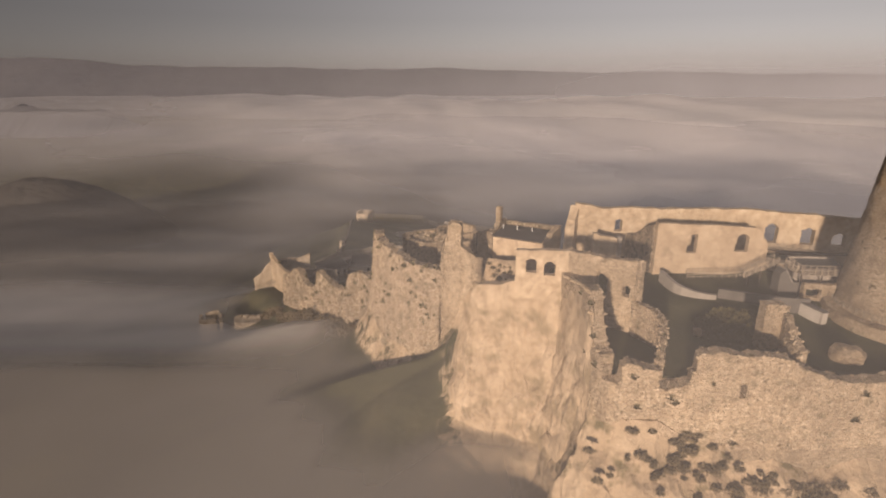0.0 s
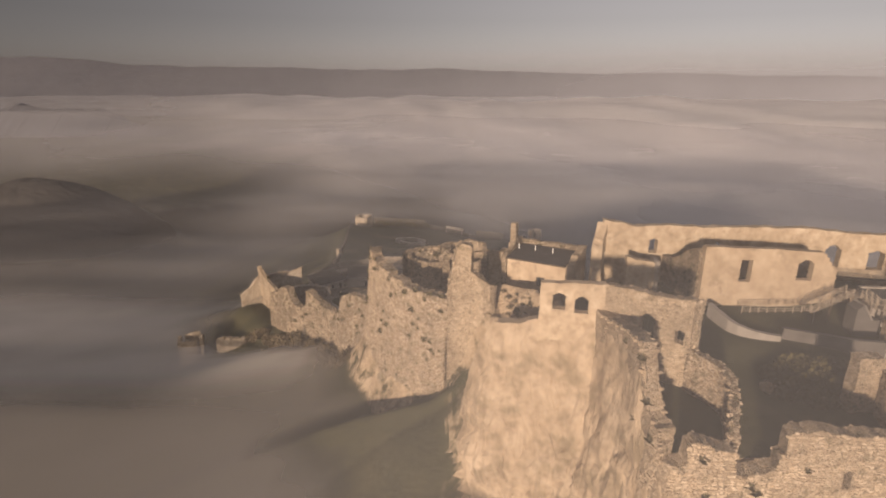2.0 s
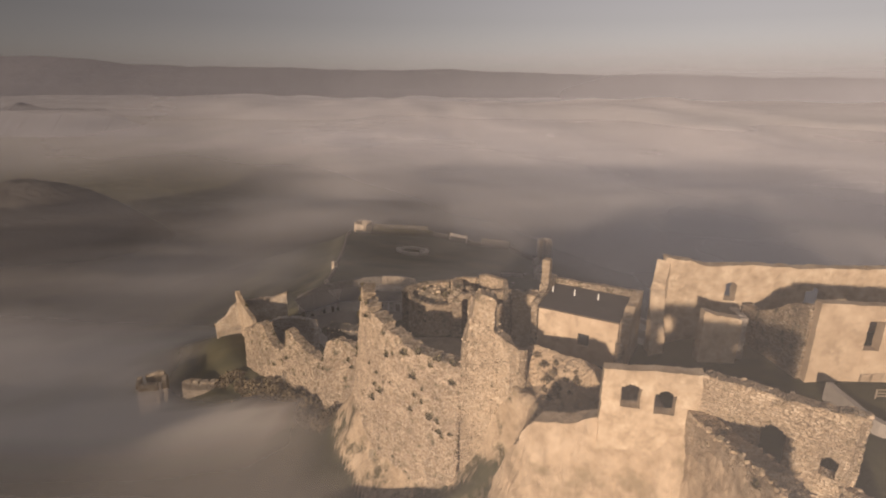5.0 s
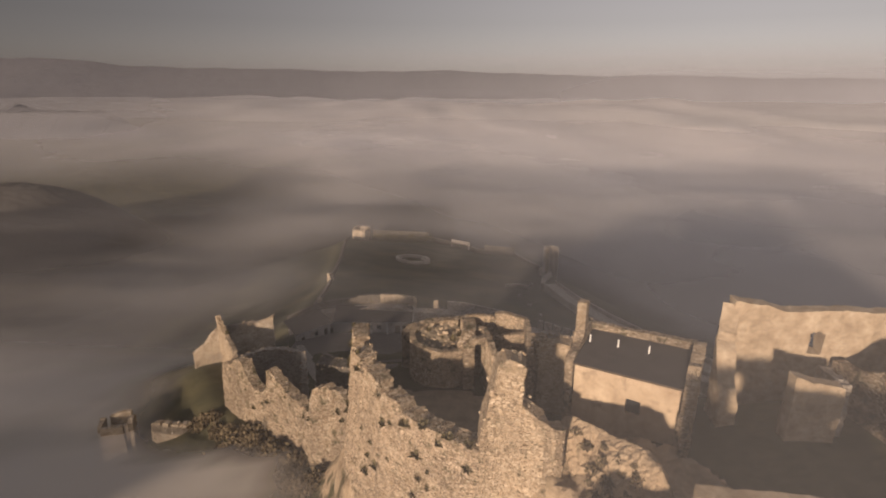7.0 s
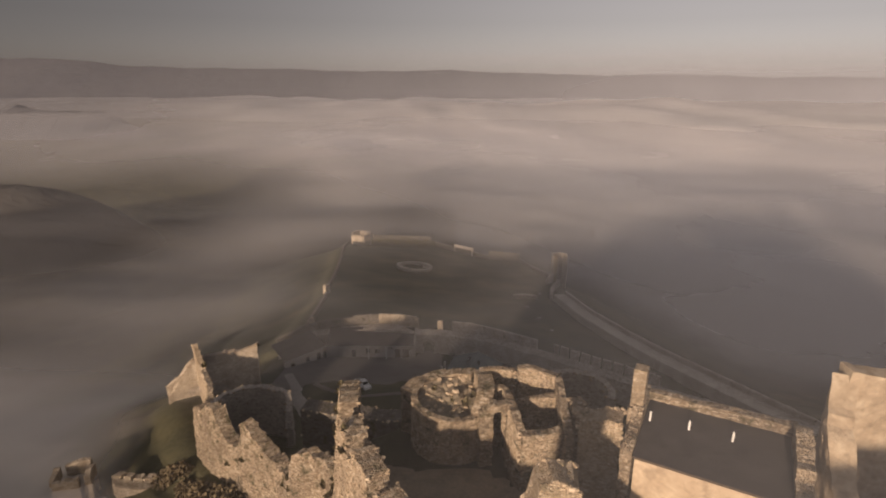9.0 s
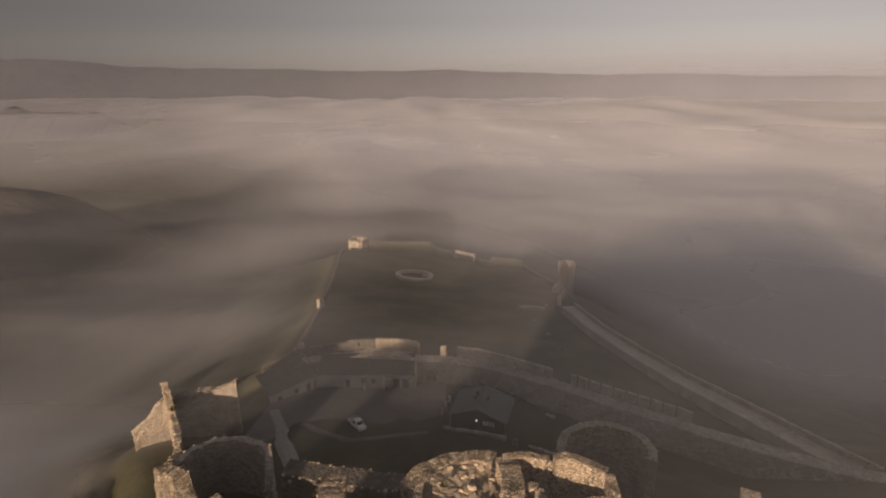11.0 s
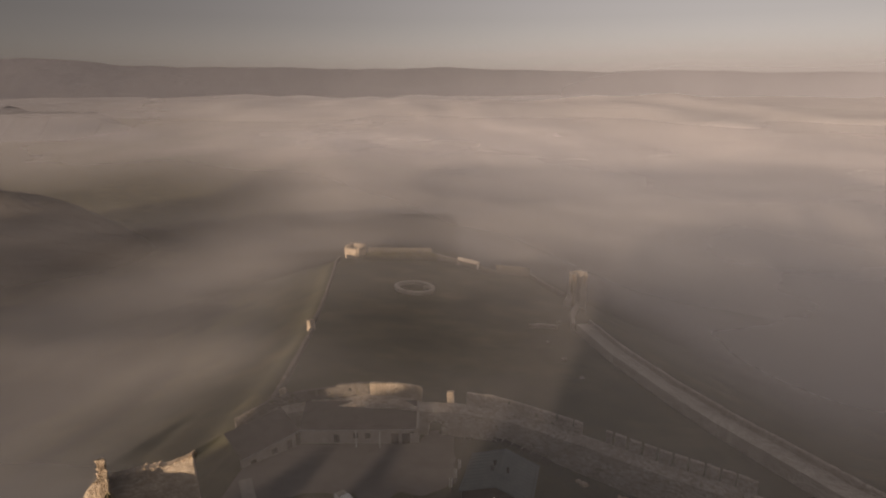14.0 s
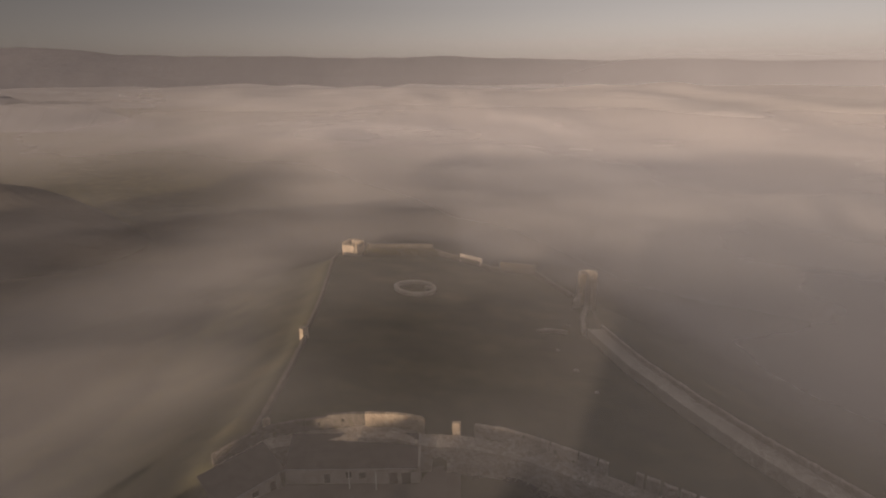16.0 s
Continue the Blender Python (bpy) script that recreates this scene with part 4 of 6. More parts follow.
def rock_ridge(crest, down, spread, label):
    """A rough ridge of rock: a steep broken face on the sunny side, a shorter slope behind."""
    pts = [Vector(p) for p in crest]
    line = []
    for a, b in zip(pts, pts[1:]):
        line += [a.lerp(b, k / 20) for k in range(20)]
    line.append(pts[-1])
    vs, fs, w = [], [], 55
    for i, p in enumerate(line):
        fade = min(1.0, i / 10, (len(line) - 1 - i) / 10)
        for c in range(w):
            u = c / (w - 1) * 2 - 1
            drop = abs(u) ** 1.35 * (7.5 if u < 0 else 8.5) + (1 - fade) * 1.5
            q = p + (Vector(down) if u < 0 else -Vector(down)).normalized() * abs(u) * spread + Vector((0, 0, -drop))
            q += (noise.noise_vector(q * 0.3) * 0.8 + noise.noise_vector(q * 0.8) * 0.5 + noise.noise_vector(q * 2.1) * 0.36 + noise.noise_vector(q * 4.6) * 0.2) * min(1.0, 0.35 + abs(u))
            vs.append(tuple(q))
    for i in range(len(line) - 1):
        for c in range(w - 1):
            a = i * w + c
            fs.append((a, a + w, a + w + 1, a + 1))
    m = bpy.data.meshes.new("rock_ridge")
    m.from_pydata(vs, [], fs)
    m.materials.append(ROCK)
    return tagged(new("rock_ridge", m), label, "rock", kind="structure")


rock_ridge([(8.0, 105.4, 39.0), (8.9, 103.8, 40.6), (9.8, 102.2, 41.0), (10.9, 100.2, 41.2), (12.2, 97.8, 41.9), (13.0, 95.6, 42.6), (13.9, 93.4, 42.6), (14.6, 91.4, 40.0)], (-0.8, -0.6, 0), 4.2, "sunlit tan rock ridge with dry plants below the house")

# ---- outer ruins to the south ----
G2 = "outer ruins"
wall("ruined_wall", [(-17.2, 125.2, 6, 28.0), (-19.4, 127.6, 6, 28.0), (-21.6, 128.8, 6, 28.5), (-23.6, 129.4, 6, 28.2), (-24.0, 129.8, 6, 26.2), (-24.8, 131.2, 4, 22.8), (-26.6, 133.8, 4, 21.2), (-28.6, 136.0, 2, 21.7), (-30.6, 137.8, 2, 22.6), (-32.4, 139.0, 2, 23.7), (-33.8, 139.9, 0, 25.0), (-34.5, 140.4, 0, 24.7), (-34.8, 140.8, 0, 20.4),
      (-36.6, 142.4, 0, 19.2), (-38.4, 144.0, 0, 19.4), (-39.6, 145.0, 0, 20.3), (-40.6, 145.8, 0, 22.5), (-42.2, 147.2, 0, 22.6), (-44.6, 149.8, 0, 21.0), (-46.6, 152.2, 0, 19.6), (-47.3, 153.2, 0, 18.6)][::-1], 1.4, STONE, cell=0.45, rag=0.45, rough=0.2, batter=0.07, label="jagged ruined outer wall with broken teeth", group=G2)
wall("ruined_wall", [(-47.3, 154.0, 0, 18.0), (-48.8, 159.6, 0, 16.4), (-51.4, 164.8, 0, 15.8), (-54.8, 170.0, 0, 15.9), (-57.6, 174.4, 0, 16.6), (-59.6, 177.2, 0, 17.8), (-60.2, 178.2, 0, 15.6)], 0.9, STONE_PALE, rag=0.35, rough=0.16, label="tall thin ruined wall rising to a point", group=G2)
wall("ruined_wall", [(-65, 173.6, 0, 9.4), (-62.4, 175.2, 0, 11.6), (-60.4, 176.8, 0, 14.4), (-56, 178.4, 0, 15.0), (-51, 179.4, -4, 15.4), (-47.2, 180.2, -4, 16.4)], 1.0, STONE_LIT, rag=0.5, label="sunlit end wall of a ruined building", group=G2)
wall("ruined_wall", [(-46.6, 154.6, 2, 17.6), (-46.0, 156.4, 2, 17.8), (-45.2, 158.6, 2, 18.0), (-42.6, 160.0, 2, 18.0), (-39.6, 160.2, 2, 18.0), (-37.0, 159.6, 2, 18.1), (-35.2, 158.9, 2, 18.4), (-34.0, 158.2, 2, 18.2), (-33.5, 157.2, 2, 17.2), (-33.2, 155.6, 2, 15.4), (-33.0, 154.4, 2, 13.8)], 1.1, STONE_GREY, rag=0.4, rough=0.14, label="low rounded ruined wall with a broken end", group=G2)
# broad wall in the dark copy, so its shade is in the stone colour
wall("ruined_wall", [(-28.8, 150.8, 2, 20.6), (-23, 149.6, 2, 20.5), (-17.0, 148.4, 2, 20.6), (-12, 147.4, 2, 20.8), (-7, 146.4, 2, 21.2)], 3.2, STONE_SHADED, [(-17, 148.4, 1.2, 15.0, 17.6, False)], rag=0.15, label="broad grey wall below the bastion", group=G2)
wall("ruined_wall", ring_path(15.8, 150.5, 6.2, 4.6, 8, lambda x, y: 24.0 + 0.2 * (y - 150.5), 205, -25, 26), 1.2, STONE_GREY, rag=0.2, label="rounded grey wall behind the chamber", group=G2)

# ---- gate wall, row of outbuildings, lower ward ----
G3 = "walls of the lower ward"
ARC = [(-52, 206.6, 4.4), (-49.6, 208.7, 5.0), (-47, 210.3, 5.8), (-43.4, 211.5, 7.1), (-38, 212.0, 7.9), (-32, 212.3, 8.5), (-24.6, 211.9, 9.7), (-18, 211.6, 9.4), (-12.6, 211.0, 8.4), (-7.4, 210.7, 8.4), (-2, 209.6, 8.5), (5, 207.6, 8.4), (13, 203.4, 8.3), (21.5, 198.6, 8.1), (29, 194.9, 7.2), (36, 192, 6.4), (42, 189.9, 5.5), (47, 188.0, 4.6)]


def shifted(rows, d, foot, crest):
    out = []
    for i, r in enumerate(rows):
        a, b = rows[max(i - 1, 0)], rows[min(i + 1, len(rows) - 1)]
        t = Vector((b[0] - a[0], b[1] - a[1])).normalized()
        out.append((r[0] - t.y * d, r[1] + t.x * d, foot(r), crest(r)))
    return out


wall("gate_wall", shifted(ARC, -1.9, lambda r: -4 - 0.22 * max(r[0], 0), lambda r: r[2] - 2.5) + [(60, 181.0, -16, 0.6), (76, 176.0, -16, -0.8), (92, 172, -16, -2)], 3.4, STONE_GREY, [(-10.2, 209.2, 3.0, -2.0, 3.6, True)], rag=0.08, cell=0.7, batter=0.04,
     label="long curved grey gate wall with a wall walk", category="castle wall", group=G3)


def parapet(rows, mat, slots, label, low=2.6, rag=0.10):
    path = shifted(rows, 0.0, lambda r: r[2] - low, lambda r: r[2])
    return wall("parapet", path, 0.7, mat, slots, rag=rag, cell=0.5, rough=0.05, label=label, category="parapet", group=G3)


# left parapet darkened by its stone colour to look out of the sun
parapet(ARC[:6] + [(-31.6, 212.3, 9.1), (-27, 212.1, 9.7), (-24.4, 211.9, 9.8)], STONE_SHADED, [(-41.2, 211.7, 0.35, 5.6, 7.9, False), (-36, 212.1, 0.35, 6.4, 8.6, False), (-33.2, 212.2, 0.4, 7.0, 7.6, False), (-28.6, 212.1, 0.5, 7.9, 8.5, False)], "grey parapet of the gate wall with narrow slits")
# pale colour carries both newer masonry and painted-in sunlight
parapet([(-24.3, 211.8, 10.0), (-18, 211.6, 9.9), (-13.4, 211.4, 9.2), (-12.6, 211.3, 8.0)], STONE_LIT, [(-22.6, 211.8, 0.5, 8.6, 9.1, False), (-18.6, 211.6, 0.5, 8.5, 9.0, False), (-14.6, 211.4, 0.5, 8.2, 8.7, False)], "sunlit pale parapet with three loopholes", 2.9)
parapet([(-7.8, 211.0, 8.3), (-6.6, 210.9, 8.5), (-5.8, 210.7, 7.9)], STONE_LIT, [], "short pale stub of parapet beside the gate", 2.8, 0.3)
parapet([(-3.6, 210.3, 8.4), (0.5, 209.2, 8.7), (6, 207.2, 8.4), (13, 203.4, 8.2), (19, 200.1, 8.0)], STONE_GREY, [(1, 209, 0.4, 7.0, 7.5, False), (5, 207.6, 0.4, 7, 7.5, False), (9.5, 205.3, 0.3, 6.4, 8.6, False), (14, 202.8, 0.3, 6.4, 8.6, False), (17, 201.2, 0.3, 6.4, 8.6, False)], "grey parapet with narrow slits")
MER = [(22.5, 198.1, 8.0), (29, 194.9, 7.2), (36, 192, 6.4), (42, 189.9, 5.5), (47, 188.0, 4.7)]
parapet(MER, STONE_GREY, [(22.5 + 2.45 * i + 1.6, 198.1 - 1.0 * i, 0.5, 2.0, 9.5, False) for i in range(9)], "grey battlement of broad merlons with narrow gaps")
for i, (x, y) in enumerate([(-1.6, 206.6), (4.0, 204.6), (9.0, 202.2)]):
    bm = bmesh.new()
    box(bm, (x, y, 2.2), (0.7, 0.9, 7.6), -0.45, 0.05)
    tagged(put("buttress", bm, STONE_GREY), "narrow grey stone buttress against the gate wall", "buttress", "buttresses")

RIGHT = [(46.5, 317.4, -26.0), (49.6, 281.6, -20.2), (55.3, 251, -15.4), (60.4, 229.5, -12.0), (65.5, 214, -9.6), (71, 197, -7), (77, 178, -4)]
wall("ward_wall", shifted(RIGHT, 2.6, lambda r: r[2] - 9, lambda r: r[2]), 5.2, STONE_WALK, rag=0.12, cell=0.9, label="broad pale grey ward wall with a wall walk", category="castle wall", group=G3)
wall("parapet", shifted(RIGHT, 5.6, lambda r: r[2] - 10, lambda r: r[2] + 1.5), 0.9, STONE_GREY, rag=0.15, cell=0.8, label="outer parapet of the ward wall", category="parapet", group=G3)


def low(x, y, h=0.0):
    return float(lower_plane(x, y)) + h


def ward(name, pts, h, thick, mat, label, rag=0.3, cell=0.8, openings=(), category="castle wall"):
    return wall(name, [(x, y, low(x, y) - 4, low(x, y) + h) for x, y in pts], thick, mat, openings, rag=rag, cell=cell, rough=0.08, label=label, category=category, group=G3)


# side and far ward walls: shade painted in with the dark masonry
ward("ward_wall", [(-50.2, 218.6), (-51.6, 236), (-52.8, 250), (-54.6, 270), (-56.4, 288)], 1.8, 1.1, STONE_SHADED, "low grey ward wall along the slope")
ward("ward_wall", [(-57.4, 290), (-60.5, 318), (-64, 345), (-70, 385), (-77, 430), (-77.5, 448)], 2.0, 1.1, STONE_SHADED, "low grey ward wall above the grassy slope")
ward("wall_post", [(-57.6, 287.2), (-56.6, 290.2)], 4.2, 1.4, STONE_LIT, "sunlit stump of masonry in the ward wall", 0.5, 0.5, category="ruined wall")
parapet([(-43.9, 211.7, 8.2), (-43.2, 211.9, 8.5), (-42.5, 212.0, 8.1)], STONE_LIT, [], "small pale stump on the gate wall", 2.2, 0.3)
ward("ward_wall", [(-61, 462), (-40, 476), (-19, 487)], 7.5, 1.4, STONE_SHADED, "high dark ward wall at the far end")
ward("ward_wall", [(-19, 487), (-8, 473), (2, 462), (13, 451)], 4.0, 1.2, STONE_SHADED, "stepped ward wall at the far end")
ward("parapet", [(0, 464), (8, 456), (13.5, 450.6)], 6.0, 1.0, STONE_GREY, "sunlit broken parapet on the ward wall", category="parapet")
ward("ward_wall", [(13.5, 450), (18, 440), (25, 437.5)], 3.4, 1.2, STONE_SHADED, "broken low ward wall")
ward("ward_wall", [(24, 441), (46, 441)], 6.5, 1.4, STONE_SHADED, "dark stretch of ward wall")
ward("ward_wall", [(46, 441), (51, 408), (56, 384)], 2.6, 1.2, STONE_SHADED, "low ward wall running to the tower")
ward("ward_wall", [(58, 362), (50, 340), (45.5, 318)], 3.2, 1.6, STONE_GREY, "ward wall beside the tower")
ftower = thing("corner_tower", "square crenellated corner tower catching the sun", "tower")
TC = [(-69.5 + 7.2 * math.cos(radians(v)), 458 + 7.2 * math.sin(radians(v))) for v in (290, 20, 110, 200)]
for k in range(4):
    pts = (Vector(TC[k - 1]).lerp(Vector(TC[k]), 0.06), Vector(TC[k]).lerp(Vector(TC[k - 1]), 0.06))
    (ax, ay), (bx, by) = pts
    top = -34.2
    n = 4
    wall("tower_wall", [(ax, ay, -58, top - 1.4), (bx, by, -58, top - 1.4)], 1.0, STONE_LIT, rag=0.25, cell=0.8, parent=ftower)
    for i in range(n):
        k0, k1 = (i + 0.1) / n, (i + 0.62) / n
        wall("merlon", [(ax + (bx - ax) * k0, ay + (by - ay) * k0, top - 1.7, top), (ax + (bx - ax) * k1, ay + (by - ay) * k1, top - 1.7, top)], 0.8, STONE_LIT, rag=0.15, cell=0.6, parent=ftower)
rtower = thing("flank_tower", "tall ruined half tower open towards the ward", "tower")
wall("tower_wall", [(55.2, 366, -52, -21.5), (57.4, 366.4, -52, -22.2)], 1.4, STONE, rag=0.6, cell=0.7, parent=rtower)
wall("tower_wall", [(60.4, 367.4, -52, -24), (62.2, 367.8, -52, -23.4)], 1.4, STONE_GREY, rag=0.6, cell=0.7, parent=rtower)
wall("tower_wall", [(55.2, 366.8, -52, -22), (55.6, 371.6, -52, -22.4), (59.4, 373.6, -52, -22.2), (63.2, 372, -52, -22), (63, 368.2, -52, -23)], 1.2, STONE_GREY, rag=0.6, cell=0.9, parent=rtower)
wall("tower_wall", [(51.6, 362, -52, -34.0), (55.2, 366, -52, -32)], 1.4, STONE_GREY, rag=0.6, cell=0.8, parent=rtower)
wall("ring_foundation", ring_path(-24.6, 374.5, 9.6, 13.5, lambda x, y: low(x, y, -1.5), lambda x, y: low(x, y, 1.7), 0, 360, 48), 1.9, STONE_WALK, rag=0.12, cell=0.8, rough=0.05, label="low pale ring of an excavated round tower foundation", category="foundation")
wall("ring_foundation", [(-15.5, 380, low(-15.5, 380, -1.5), low(-15.5, 380, 0.9)), (-20, 378, low(-20, 378, -1.5), low(-20, 378, 0.9))], 1.4, STONE_WALK, rag=0.12, cell=0.8, label="short pale stub of foundation inside the ring", category="foundation")

# ---- outbuildings in the middle ward ----
row = thing("outbuilding", "long low whitewashed outbuilding with a dark roof", "outbuilding")


def row_wing(a, b, holes, doors):
    wall("front_wall", [(a[0], a[1], -1.0, 4.4), (b[0], b[1], -1.0, 4.4)], 0.5, PLASTER_GREY, holes, rag=0.0, rough=0.015, cell=0.9, parent=row)
    t = Vector((b[0] - a[0], b[1] - a[1], 0)).normalized()
    nrm = Vector((-t.y, t.x, 0))
    for (x, y, w, z0, z1, arch) in holes:
        bm = bmesh.new()
        box(bm, Vector((x, y, (z0 + z1) / 2)) + nrm * 0.12, (w + 0.04, 0.08, z1 - z0 + 0.04), math.atan2(t.y, t.x), 0.01)
        part("door" if z0 < 1.0 else "window", bm, WOOD if z0 < 1.0 else GLASS_DARK, row)
    A, B = Vector((*a, 0)), Vector((*b, 0))
    bm = bmesh.new()
    lo, hi = 4.35, 6.5
    pts = [A - nrm * 0.5, B - nrm * 0.5, B + nrm * 6.4, A + nrm * 6.4]
    vs = [bm.verts.new((p.x, p.y, z)) for p, z in zip(pts, (lo, lo, hi, hi))] + [bm.verts.new((p.x, p.y, z + 0.18)) for p, z in zip(pts, (lo, lo, hi, hi))]
    for f in ((3, 2, 1, 0), (4, 5, 6, 7), (0, 1, 5, 4), (1, 2, 6, 5), (2, 3, 7, 6), (3, 0, 4, 7)):
        bm.faces.new([vs[i] for i in f])
    part("roof", bm, ROOF_BROWN, row, "dark weathered roof sloping to the yard")
    bm = bmesh.new()
    tube(bm, A - nrm * 0.55 + Vector((0, 0, 4.38)), B - nrm * 0.55 + Vector((0, 0, 4.38)), 0.07)
    part("gutter", bm, STEEL, row)


row_wing((-37.6, 203.4), (-14.0, 203.8), [(-30.2, 203.5, 1.1, 1.0, 3.2, False), (-26.4, 203.6, 1.0, 2.0, 3.5, False), (-23.9, 203.6, 1.2, 2.0, 3.4, False), (-20.4, 203.7, 1.4, 3.2, 3.6, False), (-18.4, 203.7, 1.5, 0.4, 3.3, False), (-16.2, 203.75, 1.6, 0.4, 3.3, False), (-14.9, 203.8, 0.9, 3.1, 3.5, False)], True)
row_wing((-46.2, 194.2), (-37.8, 203.2), [(-44.6, 195.9, 1.2, 0.4, 3.0, False), (-41.6, 199.1, 1.2, 1.8, 3.2, False), (-39.4, 201.5, 1.2, 0.4, 3.2, False)], True)
bm = bmesh.new()
prism(bm, [(-14.0, 203.5), (-13.6, 203.5), (-13.6, 210.0), (-14.0, 210.0)], -1, lambda x, y: 4.7 + (y - 203.5) * 0.31)
part("gable_wall", bm, PLASTER_GREY, row, "pale plastered end wall")
for x, y in ((-26.0, 201.8), (-21.2, 201.4)):
    bm = bmesh.new()
    tube(bm, (x, y, 0.8), (x, y, 5.0), 0.09, 0.06)
    post = tagged(put("flagpole", bm, WHITE), "white painted pole before the outbuilding", "pole", "poles")

shed = thing("barn", "dark timber barn with a green-grey sheet roof", "barn", (1.2, 185.6, 5.7))
shed.rotation_euler = (0, 0, radians(-16))
L, W, EAVE, RIDGE = 8.8, 11.2, 2.0, 4.1      # length along the ridge, width, heights


def shed_part(name, bm, mat, label=""):
    return part(name, bm, mat, shed, label)


bm = bmesh.new()
for sx in (-1, 1):
    box(bm, (sx * (W / 2 - 0.1), 0, -0.8), (0.2, L - 0.6, 2 * EAVE + 1.8), 0, 0.02)
for sy in (-1, 1):
    outline = [(-W / 2 + 0.2, -3.6), (W / 2 - 0.2, -3.6), (W / 2 - 0.2, EAVE - 0.1), (0, RIDGE - 0.2), (-W / 2 + 0.2, EAVE - 0.1)]
    a = [bm.verts.new((x, sy * (L / 2 - 0.3), z)) for x, z in outline]
    b2 = [bm.verts.new((x, sy * (L / 2 - 0.5), z)) for x, z in outline]
    bm.faces.new(a), bm.faces.new(b2[::-1])
    for i in range(5):
        bm.faces.new((a[i], a[(i + 1) % 5], b2[(i + 1) % 5], b2[i]))
shed_part("body", bm, WOOD)
for sx in (-1, 1):
    bm = bmesh.new()
    ang = math.atan2(RIDGE - EAVE, W / 2)
    run = math.hypot(W / 2, RIDGE - EAVE) + 0.5
    box(bm, (sx * (W / 4 + 0.2), 0, (RIDGE + EAVE) / 2 - 0.05), (run, L + 1.0, 0.1), 0, 0.0, Matrix.Rotation(sx * ang, 4, "Y"))
    roof = shed_part("roof", bm, ROOF_GREEN, "green-grey sheet metal roof slope")
    for k in range(12):
        bm = bmesh.new()
        box(bm, (sx * (W / 4 + 0.2), -L / 2 - 0.3 + (L + 0.6) * k / 11, (RIDGE + EAVE) / 2 + 0.03), (run, 0.05, 0.07), 0, 0.0, Matrix.Rotation(sx * ang, 4, "Y"))
        part("seam", bm, ROOF_GREEN, roof)
bm = bmesh.new()
box(bm, (0, 0, RIDGE + 0.02), (0.5, L + 1.0, 0.12), 0, 0.03)
shed_part("ridge_cap", bm, ROOF_GREEN)
for x, y, h in ((-1.1, 0.6, 1.1), (1.3, -0.4, 0.9), (-1.3, -0.6, 0.8)):
    bm = bmesh.new()
    tube(bm, (x, y, RIDGE - 0.8), (x, y, RIDGE - 0.6 + h), 0.22, 0.22, 10)
    tube(bm, (x, y, RIDGE - 0.6 + h), (x, y, RIDGE - 0.35 + h), 0.34, 0.1, 10)
    shed_part("vent", bm, DARK, "dark metal roof vent")
for i in range(4):
    bm = bmesh.new()
    box(bm, (1.3 + i * 0.62, -L / 2 + 0.27, 0.8), (0.4, 0.08, 0.9), 0, 0.01)
    shed_part("window", bm, WHITE, "small pale window")
bm = bmesh.new()
box(bm, (-0.9, -L / 2 + 0.26, -0.7), (1.2, 0.1, 2.2), 0, 0.01)
shed_part("door", bm, DARK)
bm = bmesh.new()
bmesh.ops.create_uvsphere(bm, u_segments=10, v_segments=8, radius=0.14, matrix=Matrix.Translation((-0.2, -L / 2 + 0.14, 1.2)))
lampmat, _, _, lb = material("lit_lamp_glass", 0.3)
lb.inputs["Emission Color"].default_value, lb.inputs["Emission Strength"].default_value = (1, 0.93, 0.8, 1), 2.0
shed_part("lamp", bm, lampmat, "small lit outdoor lamp")
for sx in (-1, 1):
    bm = bmesh.new()
    tube(bm, (sx * (W / 2 + 0.1), -L / 2 + 0.1, -2.4), (sx * (W / 2 + 0.1), -L / 2 + 0.1, EAVE - 0.1), 0.06)
    shed_part("downpipe", bm, STEEL)

flag = thing("banner", "pale banner on a wooden pole beside the barn", "banner", group="banners")
bm = bmesh.new()
tube(bm, (0, 0, 0), (0, 0, 3.6), 0.06, 0.04)
part("pole", bm, TIMBER, flag)
bm = bmesh.new()
for i in range(6):
    box(bm, (0.06 + 0.03 * math.sin(i), 0.05, 3.3 - i * 0.32), (0.5, 0.05, 0.34), 0.2 * math.sin(i * 1.3), 0.01)
part("cloth", bm, WHITE, flag)
flag.location = (-7.2, 186.4, 3.4)
copy_thing(flag, pose(-6.4, 189.2, 3.0)), copy_thing(flag, pose(-5.6, 192.2, 2.5))


